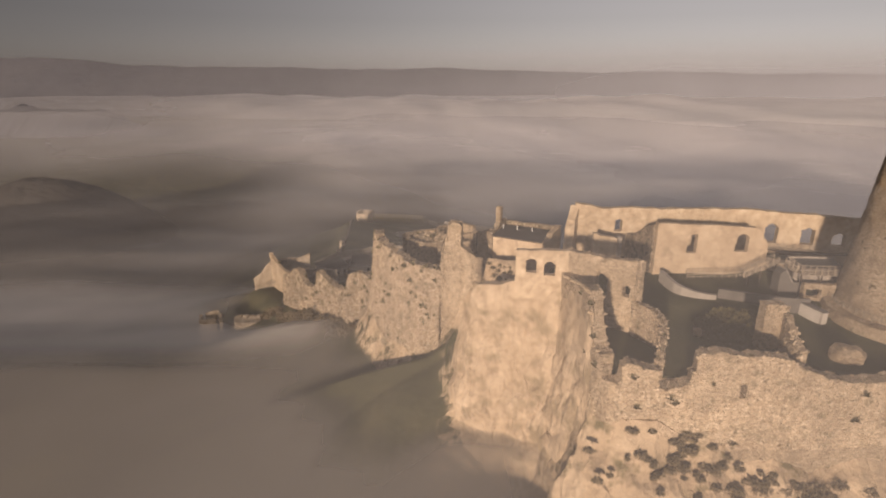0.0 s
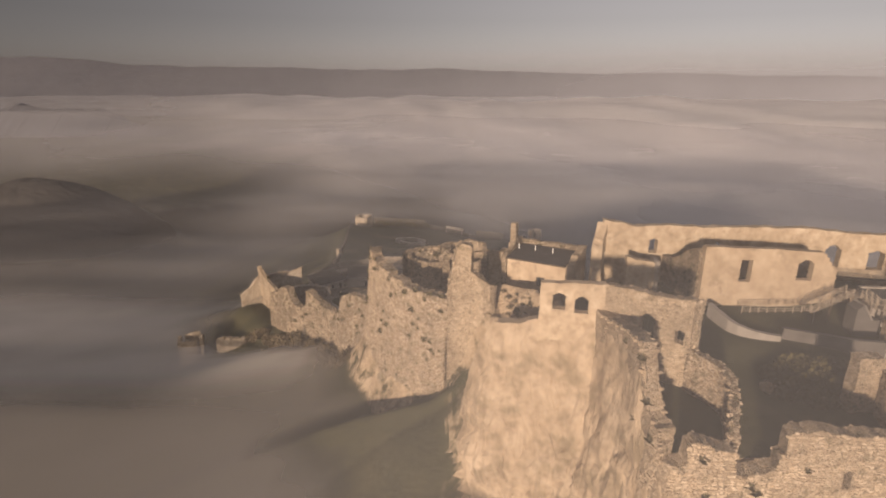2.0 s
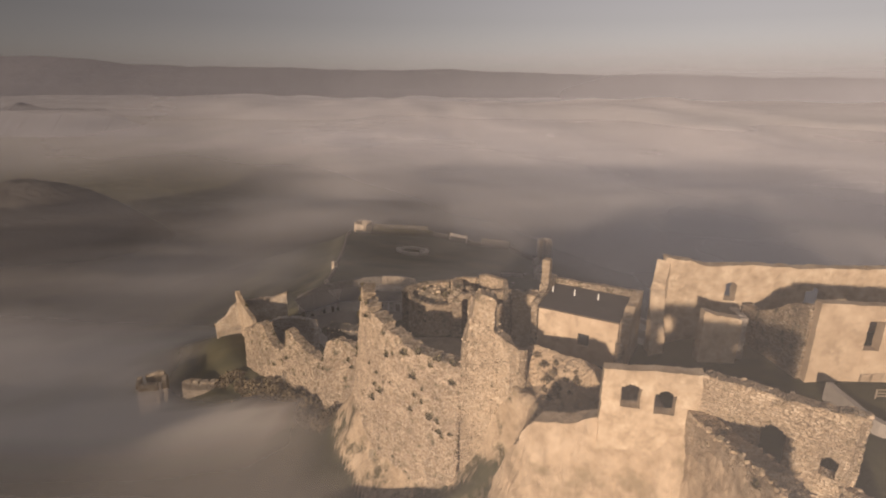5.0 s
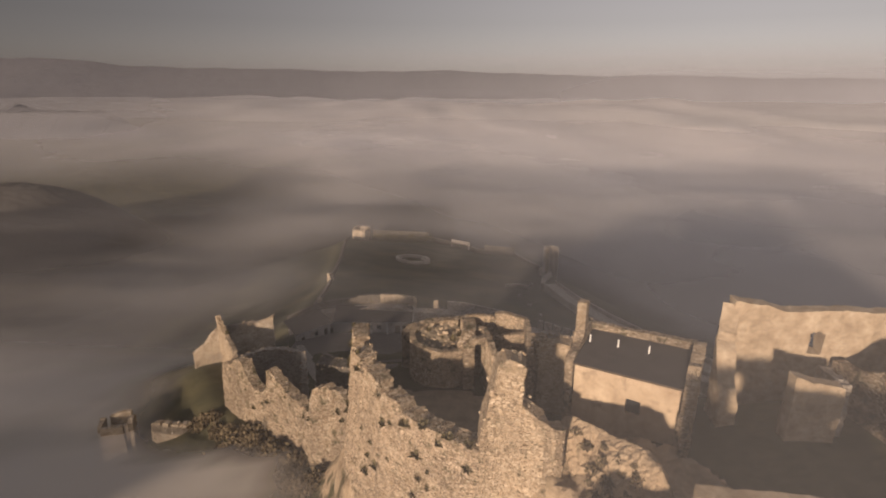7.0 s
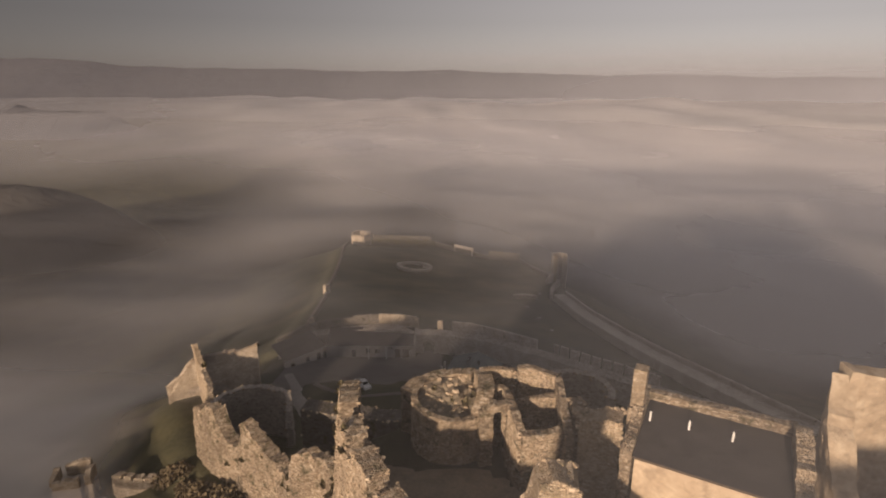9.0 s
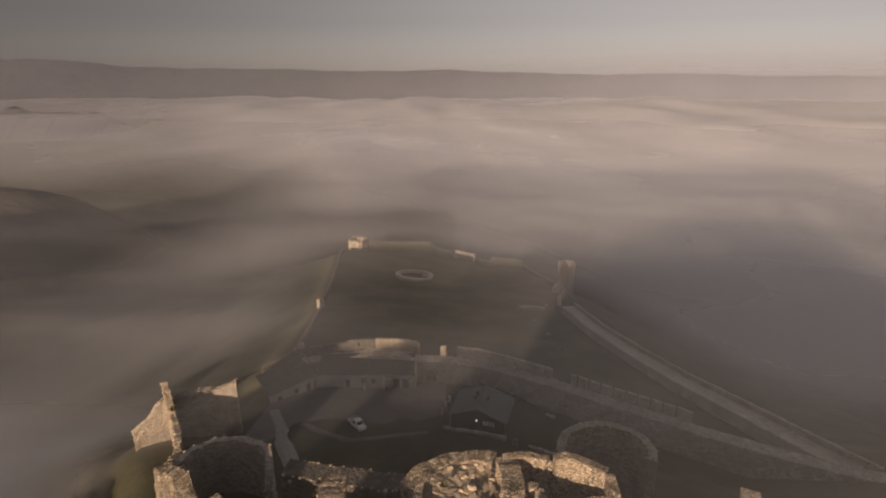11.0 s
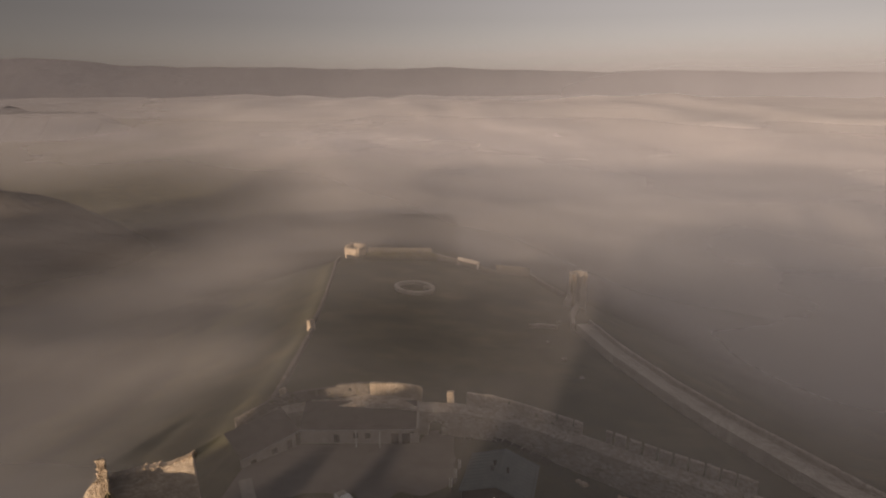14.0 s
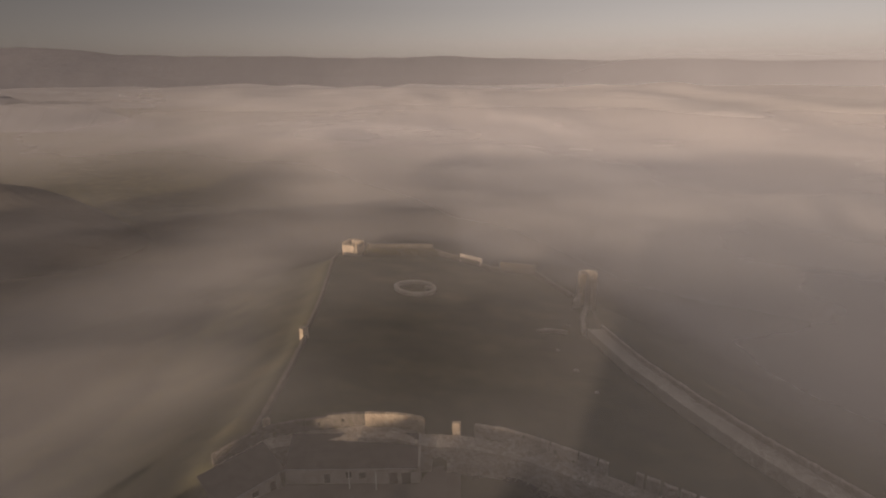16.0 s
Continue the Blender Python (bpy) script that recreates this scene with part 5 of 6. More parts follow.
def car_at(x, y, z, turn):
    car = thing("van", "white pickup van parked on the gravel yard", "van", (x, y, z))
    car.rotation_euler = (radians(-6), 0, radians(turn))
    bm = bmesh.new()
    prof = [(-2.4, 0.35), (2.35, 0.35), (2.45, 0.75), (2.2, 0.98), (1.25, 1.1), (0.75, 1.72), (-0.55, 1.80), (-0.75, 1.15), (-2.4, 1.12)]
    a = [bm.verts.new((px, -0.9 + (0.12 if pz > 1.3 else 0), pz)) for px, pz in prof]
    b2 = [bm.verts.new((px, 0.9 - (0.12 if pz > 1.3 else 0), pz)) for px, pz in prof]
    bm.faces.new(a[::-1]), bm.faces.new(b2)
    for i in range(len(prof)):
        j = (i + 1) % len(prof)
        bm.faces.new((a[i], a[j], b2[j], b2[i]))
    bmesh.ops.bevel(bm, geom=bm.edges[:], offset=0.05, segments=2, affect="EDGES")
    part("body", bm, WHITE, car)
    bm = bmesh.new()
    box(bm, (1.02, 0, 1.43), (0.04, 1.4, 0.66), 0, 0.01, Matrix.Rotation(-0.72, 4, "Y"))
    part("windscreen", bm, GLASS_DARK, car)
    for s in (-1, 1):
        bm = bmesh.new()
        box(bm, (0.1, s * 0.87, 1.42), (0.95, 0.05, 0.46), 0, 0.02, Matrix.Rotation(s * 0.2, 4, "X"))
        part("side_window", bm, GLASS_DARK, car)
        bm = bmesh.new()
        box(bm, (2.4, s * 0.62, 0.78), (0.1, 0.35, 0.18), 0, 0.02)
        part("headlight", bm, STEEL, car)
        for wx in (-1.5, 1.5):
            bm = bmesh.new()
            tube(bm, (wx, s * 0.7, 0.36), (wx, s * 0.92, 0.36), 0.36, 0.36, 18)
            wheel = part("wheel", bm, RUBBER, car)
            bm = bmesh.new()
            tube(bm, (wx, s * 0.91, 0.36), (wx, s * 0.94, 0.36), 0.2, 0.18, 12)
            part("rim", bm, STEEL, wheel)
    bm = bmesh.new()
    box(bm, (-1.58, 0, 1.2), (1.55, 1.5, 0.06), 0, 0.02)
    part("load_bed", bm, CONCRETE, car, "pale load bed cover")
    return car


car_at(-24.6, 182.8, 4.35, -50)

# ---- roofed house of the upper castle ----
house = thing("house", "plastered stone house with a dark lean-to roof", "house", (10.0, 109.0, 0))
house.rotation_euler = (0, 0, radians(-28.5))
HL, HD, E0, E1 = 11.1, 8.2, 43.6, 44.2        # front length, depth, eaves front and back


def hpart(name, bm, mat, label=""):
    return part(name, bm, mat, house, label)


def hwall(name, pts, th, mat, holes=(), rag=0.05, rough=0.03):
    return wall(name, pts, th, mat, holes, rag=rag, rough=rough, parent=house)


hwall("front_wall", [(0.2, 0.2, 30, E0), (HL - 0.2, 0.2, 30, E0 + 0.1)], 0.7, PLASTER, [(6.5, 0.2, 1.5, 39.3, 41.0, False)])
hwall("back_wall", [(-0.3, HD, 30, E1 + 0.9), (HL + 0.3, HD, 30, E1 + 1.1)], 0.8, STONE, rag=0.12, rough=0.06)
hwall("gable_wall", [(-0.5, 0.0, 30, E0 + 0.35), (-0.5, HD * 0.42, 30, E0 + 0.9), (-0.5, HD * 0.5, 30, 45.6), (-0.5, HD, 30, E1 + 1.4)], 0.9, STONE, rag=0.2, rough=0.07)
hwall("gable_wall", [(HL + 0.6, -0.9, 30, E0 + 0.5), (HL + 0.6, 1.6, 30, E0 + 0.9), (HL + 0.6, 2.0, 30, E1 + 1.0), (HL + 0.65, HD * 0.7, 30, E1 + 1.5), (HL + 0.6, HD, 30, E1 + 1.7)], 1.2, STONE_PALE, rag=0.25, rough=0.07)
hwall("buttress", [(HL + 0.2, -1.0, 30, 41.4), (HL + 0.9, -2.2, 30, 39.6)], 1.0, STONE, rag=0.3, rough=0.07)
bm = bmesh.new()
prism(bm, [(0, -0.35), (HL, -0.35), (HL, HD - 0.3), (0, HD - 0.3)], lambda x, y: E0 - 0.02 + (E1 - E0) * (y / HD), lambda x, y: E0 + 0.2 + (E1 - E0) * (y / HD))
roof = hpart("roof", bm, ROOF_DARK, "dark sheet roof sloping gently to the front")
bm = bmesh.new()
box(bm, (HL / 2, -0.38, E0 + 0.06), (HL, 0.06, 0.2), 0, 0.01)
part("eaves_board", bm, WOOD, roof)
for x, y in ((0.5, 4.7), (3.6, 4.9), (6.9, 5.0)):
    bm = bmesh.new()
    tube(bm, (x, y, E0 + 0.3), (x, y, E0 + 1.45), 0.09, 0.09, 10)
    part("vent_pipe", bm, WHITE, roof, "slim white vent pipe")
bm = bmesh.new()
box(bm, (6.5, 0.3, 40.15), (1.5, 0.06, 1.7), 0, 0.01)
hpart("window", bm, GLASS_DARK, "dark window pane")
bm = bmesh.new()
box(bm, (-0.7, 5.0, 46.5), (1.1, 1.25, 4.7), 0, 0.06)
box(bm, (-0.7, 5.0, 43.8), (1.25, 2.2, 3.0), 0, 0.1)
hpart("chimney", bm, STONE_PALE, "square stone chimney")

# ---- timber stair, walkway, shrubs, stones in the upper ward ----
walkway = thing("timber_walkway", "timber stair and walkway with handrails by the palace", "walkway")


def rail(a, b, n):
    a, b = Vector(a), Vector(b)
    for i in range(n + 1):
        p = a + (b - a) * i / n
        bm = bmesh.new()
        box(bm, p + Vector((0, 0, 0.55)), (0.1, 0.1, 1.1), 0, 0.01)
        part("post", bm, TIMBER, walkway)
    for h in (0.35, 0.7, 1.08):
        bm = bmesh.new()
        tube(bm, a + Vector((0, 0, h)), b + Vector((0, 0, h)), 0.05)
        part("handrail", bm, TIMBER, walkway)


def deck(a, b, width, n):
    a, b = Vector(a), Vector(b)
    t = (b - a).normalized()
    for i in range(n):
        p = a + (b - a) * (i + 0.5) / n
        bm = bmesh.new()
        box(bm, p, ((b - a).xy.length / n * 0.92, width, 0.07), math.atan2(t.y, t.x), 0.01)
        part("plank", bm, TIMBER, walkway)


deck((53.0, 90.9, 41.4), (58.6, 90.9, 44.2), 1.6, 16)
rail((53.0, 90.1, 41.4), (58.6, 90.1, 44.2), 6)
rail((53.0, 91.7, 41.4), (58.6, 91.7, 44.2), 6)
deck((58.6, 90.7, 44.2), (60.0, 90.5, 44.2), 1.8, 5)
deck((60.0, 90.2, 44.1), (61.2, 88.2, 43.0), 1.5, 7)
rail((59.6, 89.9, 44.1), (60.6, 88.0, 43.0), 3)
rail((60.8, 90.6, 44.1), (61.9, 88.6, 43.0), 3)
deck((61.2, 88.3, 43.0), (69.5, 87.4, 43.0), 1.8, 22)
rail((61.2, 87.4, 43.0), (69.5, 86.5, 43.0), 8)
rail((61.6, 89.2, 43.0), (69.5, 88.3, 43.0), 8)
rail((43.5, 91.4, 40.8), (53.0, 90.4, 41.4), 8)
for x, y, z in ((54, 90.9, 41.8), (56.2, 90.9, 43), (58.6, 90.8, 44.1), (61.6, 88, 42.9), (65, 87.8, 42.9), (69, 87.4, 42.9)):
    bm = bmesh.new()
    box(bm, (x, y, (z + 36.5) / 2), (0.22, 0.22, z - 36.5), 0, 0.02)
    part("trestle", bm, WOOD, walkway)

gallery = thing("timber_gallery", "timber gallery with handrail below the palace windows", "gallery")
a, b = Vector((62.6, 106.4, 42.3)), Vector((81, 102.2, 42.0))
t = (b - a).normalized()
for i in range(36):
    bm = bmesh.new()
    box(bm, a + (b - a) * (i + 0.5) / 36, (0.48, 1.5, 0.07), math.atan2(t.y, t.x), 0.01)
    part("plank", bm, TIMBER, gallery)
for i in range(13):
    bm = bmesh.new()
    box(bm, a + (b - a) * i / 12 + Vector((-0.1, -0.75, 0.55)), (0.1, 0.1, 1.1), 0, 0.01)
    part("post", bm, TIMBER, gallery)
for h in (0.4, 0.75, 1.1):
    bm = bmesh.new()
    tube(bm, a + Vector((-0.1, -0.75, h)), b + Vector((-0.1, -0.75, h)), 0.05)
    part("handrail", bm, TIMBER, gallery)
bm = bmesh.new()
for k in (-0.6, 0.0):
    tube(bm, a + Vector((0, k, -0.22)), b + Vector((0, k, -0.22)), 0.18, 0.18, 6)
part("beam", bm, WOOD, gallery, "dark timber beams under the gallery")

pylon = thing("pylon", "plain grey concrete pylon under the stair landing", "pylon")
bm = bmesh.new()
outline = [(57.4, 36), (60.9, 36), (60.9, 41.6), (59.6, 41.7), (58.2, 43.9), (57.4, 43.2)]
lo = [bm.verts.new((x, 87.2, z)) for x, z in outline]
hi = [bm.verts.new((x + 0.2, 89.6, z)) for x, z in outline]
bm.faces.new(lo), bm.faces.new(hi[::-1])
for i in range(6):
    bm.faces.new((lo[i], hi[i], hi[(i + 1) % 6], lo[(i + 1) % 6]))
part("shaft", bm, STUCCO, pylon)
bm = bmesh.new()
box(bm, (58.95, 88.3, 42.9), (2.7, 2.5, 0.14), 0, 0.02, Matrix.Rotation(math.atan2(2.2, 1.4), 4, "Y"))
part("coping", bm, CONCRETE, pylon, "pale sloping concrete coping")
wall("terrace_wall", [(60.9, 86.2, 36, 42.0), (64, 86.0, 36, 41.8), (67.6, 85.6, 36, 41.9)], 0.9, STONE_PALE, [(62.6, 86.1, 2.6, 39.6, 41.0, False)], rag=0.12, label="low lit rubble wall with a dark opening under the walkway", category="retaining wall")
shed_roof = thing("lean_to", "small lean-to with a sloping grey roof below the walkway", "lean-to")
bm = bmesh.new()
prism(bm, [(57.6, 81.6), (58.8, 81.8), (60.4, 78.2), (59.2, 77.9)], lambda x, y: 40.2 + 0.10 * (y - 80), lambda x, y: 40.34 + 0.10 * (y - 80))
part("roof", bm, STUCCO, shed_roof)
bm = bmesh.new()
prism(bm, [(59.25, 78.1), (60.3, 78.35), (60.25, 78.6), (59.2, 78.35)], 37, lambda x, y: 40.1 + 0.10 * (y - 80))
part("end_wall", bm, PLASTER_GREY, shed_roof, "pale plastered end wall")
bm = bmesh.new()
prism(bm, [(59.1, 78.4), (59.3, 78.45), (57.95, 81.5), (57.75, 81.45)], 37, lambda x, y: 40.15 + 0.10 * (y - 80))
part("side_wall", bm, PLASTER_GREY, shed_roof)
flat_roof = thing("flat_roof", "plain grey flat roof behind the walkway", "roof")
bm = bmesh.new()
prism(bm, [(61.4, 89.6), (69.6, 89.0), (71.4, 94.6), (63.4, 95.2)], 43.2, lambda x, y: 43.35 + (y - 89) * 0.02)
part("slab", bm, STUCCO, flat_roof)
bm = bmesh.new()
prism(bm, [(63.4, 95.3), (71.6, 94.7), (71.7, 95.2), (63.5, 95.8)], 40, 43.7)
part("kerb", bm, STONE_GREY, flat_roof, "pale kerb along the back edge")
bm = bmesh.new()
prism(bm, [(61.5, 89.7), (61.8, 89.7), (63.7, 95.1), (63.4, 95.1)], 38, 43.2)
prism(bm, [(61.5, 89.9), (69.5, 89.3), (69.5, 89.6), (61.5, 90.2)], 38, 43.2)
part("wall", bm, STONE_GREY, flat_roof)
keep_rail = thing("keep_railing", "timber railing curving round the foot of the keep", "railing")
ring = [Vector((75.2 + 12.0 * math.cos(radians(v)), 79 + 12.0 * math.sin(radians(v)), 40.3)) for v in range(160, 262, 6)]
for i, p in enumerate(ring):
    bm = bmesh.new()
    box(bm, p + Vector((0, 0, 0.5)), (0.1, 0.1, 1.1), 0, 0.01)
    part("post", bm, TIMBER, keep_rail)
    if i:
        for h in (0.5, 1.0):
            bm = bmesh.new()
            tube(bm, ring[i - 1] + Vector((0, 0, h)), p + Vector((0, 0, h)), 0.05, 0.05, 6)
            part("handrail", bm, TIMBER, keep_rail)


def rock(name, x, y, z, r, mat, label, seed, squash=0.7):
    bm = bmesh.new()
    bmesh.ops.create_icosphere(bm, subdivisions=3, radius=1.0)
    for v in bm.verts:
        d = 1 + 0.35 * noise.noise(v.co * 1.4 + Vector((seed, 0, 0))) + 0.18 * noise.noise(v.co * 3.7 + Vector((seed, 4, 0)))
        v.co = Vector((v.co.x * r * d, v.co.y * r * d, v.co.z * r * squash * d))
    bmesh.ops.translate(bm, verts=bm.verts, vec=(x, y, z))
    return tagged(put(name, bm, mat), label, "rock")


rock("boulder", 38.4, 74.4, 38.5, 0.9, STONE_PALE, "pale boulder at the foot of the shrubs", 1.0)
rock("boulder", 55.3, 66.8, 38.9, 2.0, STONE_PALE, "broad sunlit lump of fallen limestone masonry", 2.0)


def shrub(x, y, z, r, n, label, seed, leaf=0.35, mat=None):
    rnd = random.Random(seed)
    plant = thing("shrub", label, "shrub", (x, y, z))
    bm = bmesh.new()
    for i in range(7):
        a = rnd.uniform(0, 6.28)
        tube(bm, (0, 0, -0.3), (math.cos(a) * r * 0.6, math.sin(a) * r * 0.6, r * rnd.uniform(0.5, 0.9)), 0.09, 0.03, 5)
    part("stem", bm, WOOD, plant)
    vs, fs = [], []
    for i in range(n):
        u, a = rnd.uniform(0, 1), rnd.uniform(0, 6.28)
        el = math.asin(rnd.uniform(-0.1, 1))
        d = r * (0.55 + 0.5 * rnd.random()) * (1 + 0.35 * noise.noise((math.cos(a) * 1.7, math.sin(a) * 1.7, el + seed)))
        c = Vector((math.cos(a) * math.cos(el) * d * 1.25, math.sin(a) * math.cos(el) * d, math.sin(el) * d * 0.75))
        q = Euler((rnd.uniform(0, 6), rnd.uniform(0, 6), rnd.uniform(0, 6))).to_matrix()
        s = leaf * rnd.uniform(0.5, 1.2)
        k = len(vs)
        for px, py in ((-1, -0.3), (0.2, -0.6), (1, 0.1), (0.1, 0.6)):
            vs.append(tuple(c + q @ Vector((px * s, py * s, 0.1 * s * px))))
        fs.append((k, k + 1, k + 2, k + 3))
    m = bpy.data.meshes.new("foliage")
    m.from_pydata(vs, [], fs)
    m.materials.append(mat or LEAF)
    f = new("foliage", m)
    f.parent = plant
    return plant


for i, (x, y, r) in enumerate([(41, 74, 2.4), (44, 76, 2.8), (41.5, 77.5, 2.2), (46.5, 73.5, 2.4), (47.8, 77.4, 2.6), (45, 79.2, 2.2), (49.5, 75, 2.0), (43, 72, 1.8)]):
    shrub(x, y, base_z(x, y), r, 900, "dense olive shrub with dry autumn leaves", 20 + i)

SCRUB = random.Random(31)
for i in range(210):
    if i < 34:
        k, x0, r = SCRUB.uniform(0.0, 0.2), SCRUB.gauss(29, 4.2), SCRUB.uniform(0.3, 0.7)
    elif i < 130:
        k, x0, r = SCRUB.uniform(0.12, 0.50), SCRUB.gauss(45, 5.5), SCRUB.uniform(0.4, 1.2)
    else:
        k, x0, r = SCRUB.uniform(0.10, 0.55), SCRUB.gauss(38, 8.0), SCRUB.uniform(0.25, 0.6)
    top, foot = Vector((x0, 58.6, 33.6 - 0.2 * max(0, min(x0 - 26, 22)))), Vector((x0 - 5, 40, 7.5))
    p = top.lerp(foot, k)
    shrub(p.x, p.y, p.z - 0.35 - 0.25 * r, r, 150, "low dry brown scrub on the rock below the wall", 120 + i, 0.2, LEAF_DRY)
# dry plants on the rock ridge below the house
for i in range(26):
    k, u = SCRUB.random(), SCRUB.uniform(0.12, 0.8)
    p = Vector((8.6, 104.2, 40.4)).lerp(Vector((13.6, 94.0, 42.6)), k) + Vector((-0.8, -0.6, 0)) * u * 4.2 - Vector((0, 0, u ** 1.35 * 7.5))
    shrub(p.x, p.y, p.z - 0.25, SCRUB.uniform(0.25, 0.7), 110, "small dry plant on the rock below the house", 700 + i, 0.16, LEAF_DRY)
# bushes before the far ward wall
for i in range(12):
    k = i / 11
    x, y = -58 + 38 * k + SCRUB.uniform(-1, 1), 460 + 23 * k - SCRUB.uniform(0.5, 3.0)
    shrub(x, y, low(x, y, 0.5), SCRUB.uniform(4.2, 6.4), 420, "dark bare bush before the far ward wall", 600 + i, 0.6)
# dark bushes along the foot of the jagged outer wall
BUSH = random.Random(77)
for i in range(26):
    k = (i + BUSH.uniform(-0.4, 0.4)) / 25
    x, y = -20 - 27 * k - BUSH.uniform(1.5, 5.5), 126 + 26 * k - BUSH.uniform(1.5, 5.0)
    shrub(x, y, base_z(x, y), BUSH.uniform(1.4, 2.6), 420, "dark dry bush at the foot of the ruined wall", 400 + i, 0.4, LEAF_DRY)

# ---- things below the walls ----
def small_house(x, y, z, lx, ly, h, turn, ruin, label):
    ob = thing("gatehouse", label, "ruined house", (x, y, 0))
    ob.rotation_euler = (0, 0, radians(turn))
    c = [(-lx / 2, -ly / 2), (lx / 2, -ly / 2), (lx / 2, ly / 2), (-lx / 2, ly / 2)]
    for i in range(4):
        (ax, ay), (bx, by) = c[i], c[(i + 1) % 4]
        t = Vector((bx - ax, by - ay, 0)).normalized() * 0.46
        hole = [((ax + bx) / 2, (ay + by) / 2, 1.0, z + h * 0.4, z + h * 0.62, False)] if i == 0 and not ruin else []
        wall("house_wall", [(ax + t.x, ay + t.y, z - 6, z + h), (bx - t.x, by - t.y, z - 6, z + h)], 0.9, STONE_LIT, hole, rag=0.5 if ruin else 0.15, cell=0.7, parent=ob)
    return ob


small_house(-71.4, 151.6, -0.5, 5.6, 5.0, 6.4, 18, True, "small square stone gatehouse in the mist")
crown = [(-63.6, 151.4, 5.6), (-62.0, 150.0, 6.8), (-58.6, 149.2, 7.0), (-55.0, 149.2, 7.0), (-51.6, 149.6, 6.9), (-49.6, 151.6, 6.2)]
wall("ruined_wall", [(x, y, -8, z) for x, y, z in crown], 1.2, STONE_LIT, [(-60.8 + 2.0 * i, 149.3, 0.5, 6.3, 8.0, False) for i in range(5)], rag=0.08, batter=0.05, label="pale flat-topped outer bastion with small crenels in the mist", group=G2)


def bare_tree(x, y, h, seed):
    rnd = random.Random(seed)
    z = base_z(x, y)
    tree = thing("tree", "slender bare pale-barked tree on the slope", "tree", (x, y, z - 0.3), "bare trees")
    bm = bmesh.new()
    p = Vector((0, 0, 0))
    for i in range(5):
        q = p + Vector((rnd.uniform(-0.15, 0.15), rnd.uniform(-0.15, 0.15), h / 5))
        tube(bm, p, q, 0.2 * (1 - i / 6), 0.2 * (1 - (i + 1) / 6), 7)
        p = q
    part("trunk", bm, BARK, tree)
    bm = bmesh.new()
    for i in range(26):
        k = rnd.uniform(0.3, 1.0)
        a = rnd.uniform(0, 6.28)
        s = Vector((0, 0, h * k))
        e = s + Vector((math.cos(a), math.sin(a), 1.1)) * h * 0.22 * (1.2 - k)
        tube(bm, s, e, 0.05, 0.015, 4)
        for j in range(3):
            f = s + (e - s) * rnd.uniform(0.4, 0.9)
            tube(bm, f, f + Vector((rnd.uniform(-1, 1), rnd.uniform(-1, 1), rnd.uniform(0.3, 1))) * h * 0.06, 0.025, 0.01, 4)
    part("branches", bm, BARK, tree)
    return tree


for i, (x, y, h) in enumerate([(-89, 163, 5), (-86, 170, 4.5), (-88, 151, 5), (-82, 139, 5.5), (-46, 135.5, 4.5), (-36, 139, 4), (-76, 130, 5), (-59, 126, 4.5), (-51, 130, 4.5), (-78, 122, 5)]):
    bare_tree(x, y, h, 50 + i)


def strip(name, pts, width, mat, label, lift=0.18):
    """A trodden way draped on the hill."""
    rows = [(*p, 0, 0) for p in pts]
    total, vs, fs = length(rows), [], []
    n = int(total / 1.2)
    for i in range(n + 1):
        q, nrm = along(rows, total * i / n)
        wob = 0.25 * noise.noise((i * 0.2, pts[0][0], 0))
        for k in (-0.5, -0.17, 0.17, 0.5):
            x, y = q[0] + nrm[0] * width * (k + 0.1 * wob), q[1] + nrm[1] * width * (k + 0.1 * wob)
            vs.append((x, y, base_z(x, y) + lift - (0.25 if abs(k) > 0.4 else 0)))
    for i in range(n):
        for c in range(3):
            fs.append((i * 4 + c, i * 4 + c + 1, i * 4 + c + 5, i * 4 + c + 4))
    m = bpy.data.meshes.new(name)
    m.from_pydata(vs, [], fs)
    m.materials.append(mat)
    return tagged(new(name, m), label, "path", kind="structure")


def patch(name, outline, mat, label, step=1.5, lift=0.12, lumps=0.0):
    """A worn surface lying on the hill inside a plan outline."""
    poly = np.array(outline, float)
    (x0, y0), (x1, y1) = poly.min(0), poly.max(0)
    xs, ys = np.arange(x0, x1 + step, step), np.arange(y0, y1 + step, step)
    px, py = np.meshgrid(xs, ys)
    out, _ = polygon_distance(px, py, poly)
    pz = hill(px, py) + lift - 0.6 * np.clip(out / 2.0, 0, 1)
    if lumps:
        pz = pz + lumps * np.array([[abs(noise.noise((x * 0.35, y * 0.35, 2.0))) * 1.6 + 0.5 * noise.noise((x * 1.1, y * 1.1, 5.0)) for x in xs] for y in ys]) * np.clip(1 - out / 2.0, 0, 1)
    w = len(xs)
    vs = np.stack([px, py, pz], -1).reshape(-1, 3)
    fs = [(r * w + q, r * w + q + 1, (r + 1) * w + q + 1, (r + 1) * w + q) for r in range(len(ys) - 1) for q in range(w - 1) if out[r:r + 2, q:q + 2].min() < 2.5]
    m = bpy.data.meshes.new(name)
    m.from_pydata(vs.tolist(), [], fs)
    m.materials.append(mat)
    m.shade_smooth()
    return tagged(new(name, m), label, "yard", kind="structure")


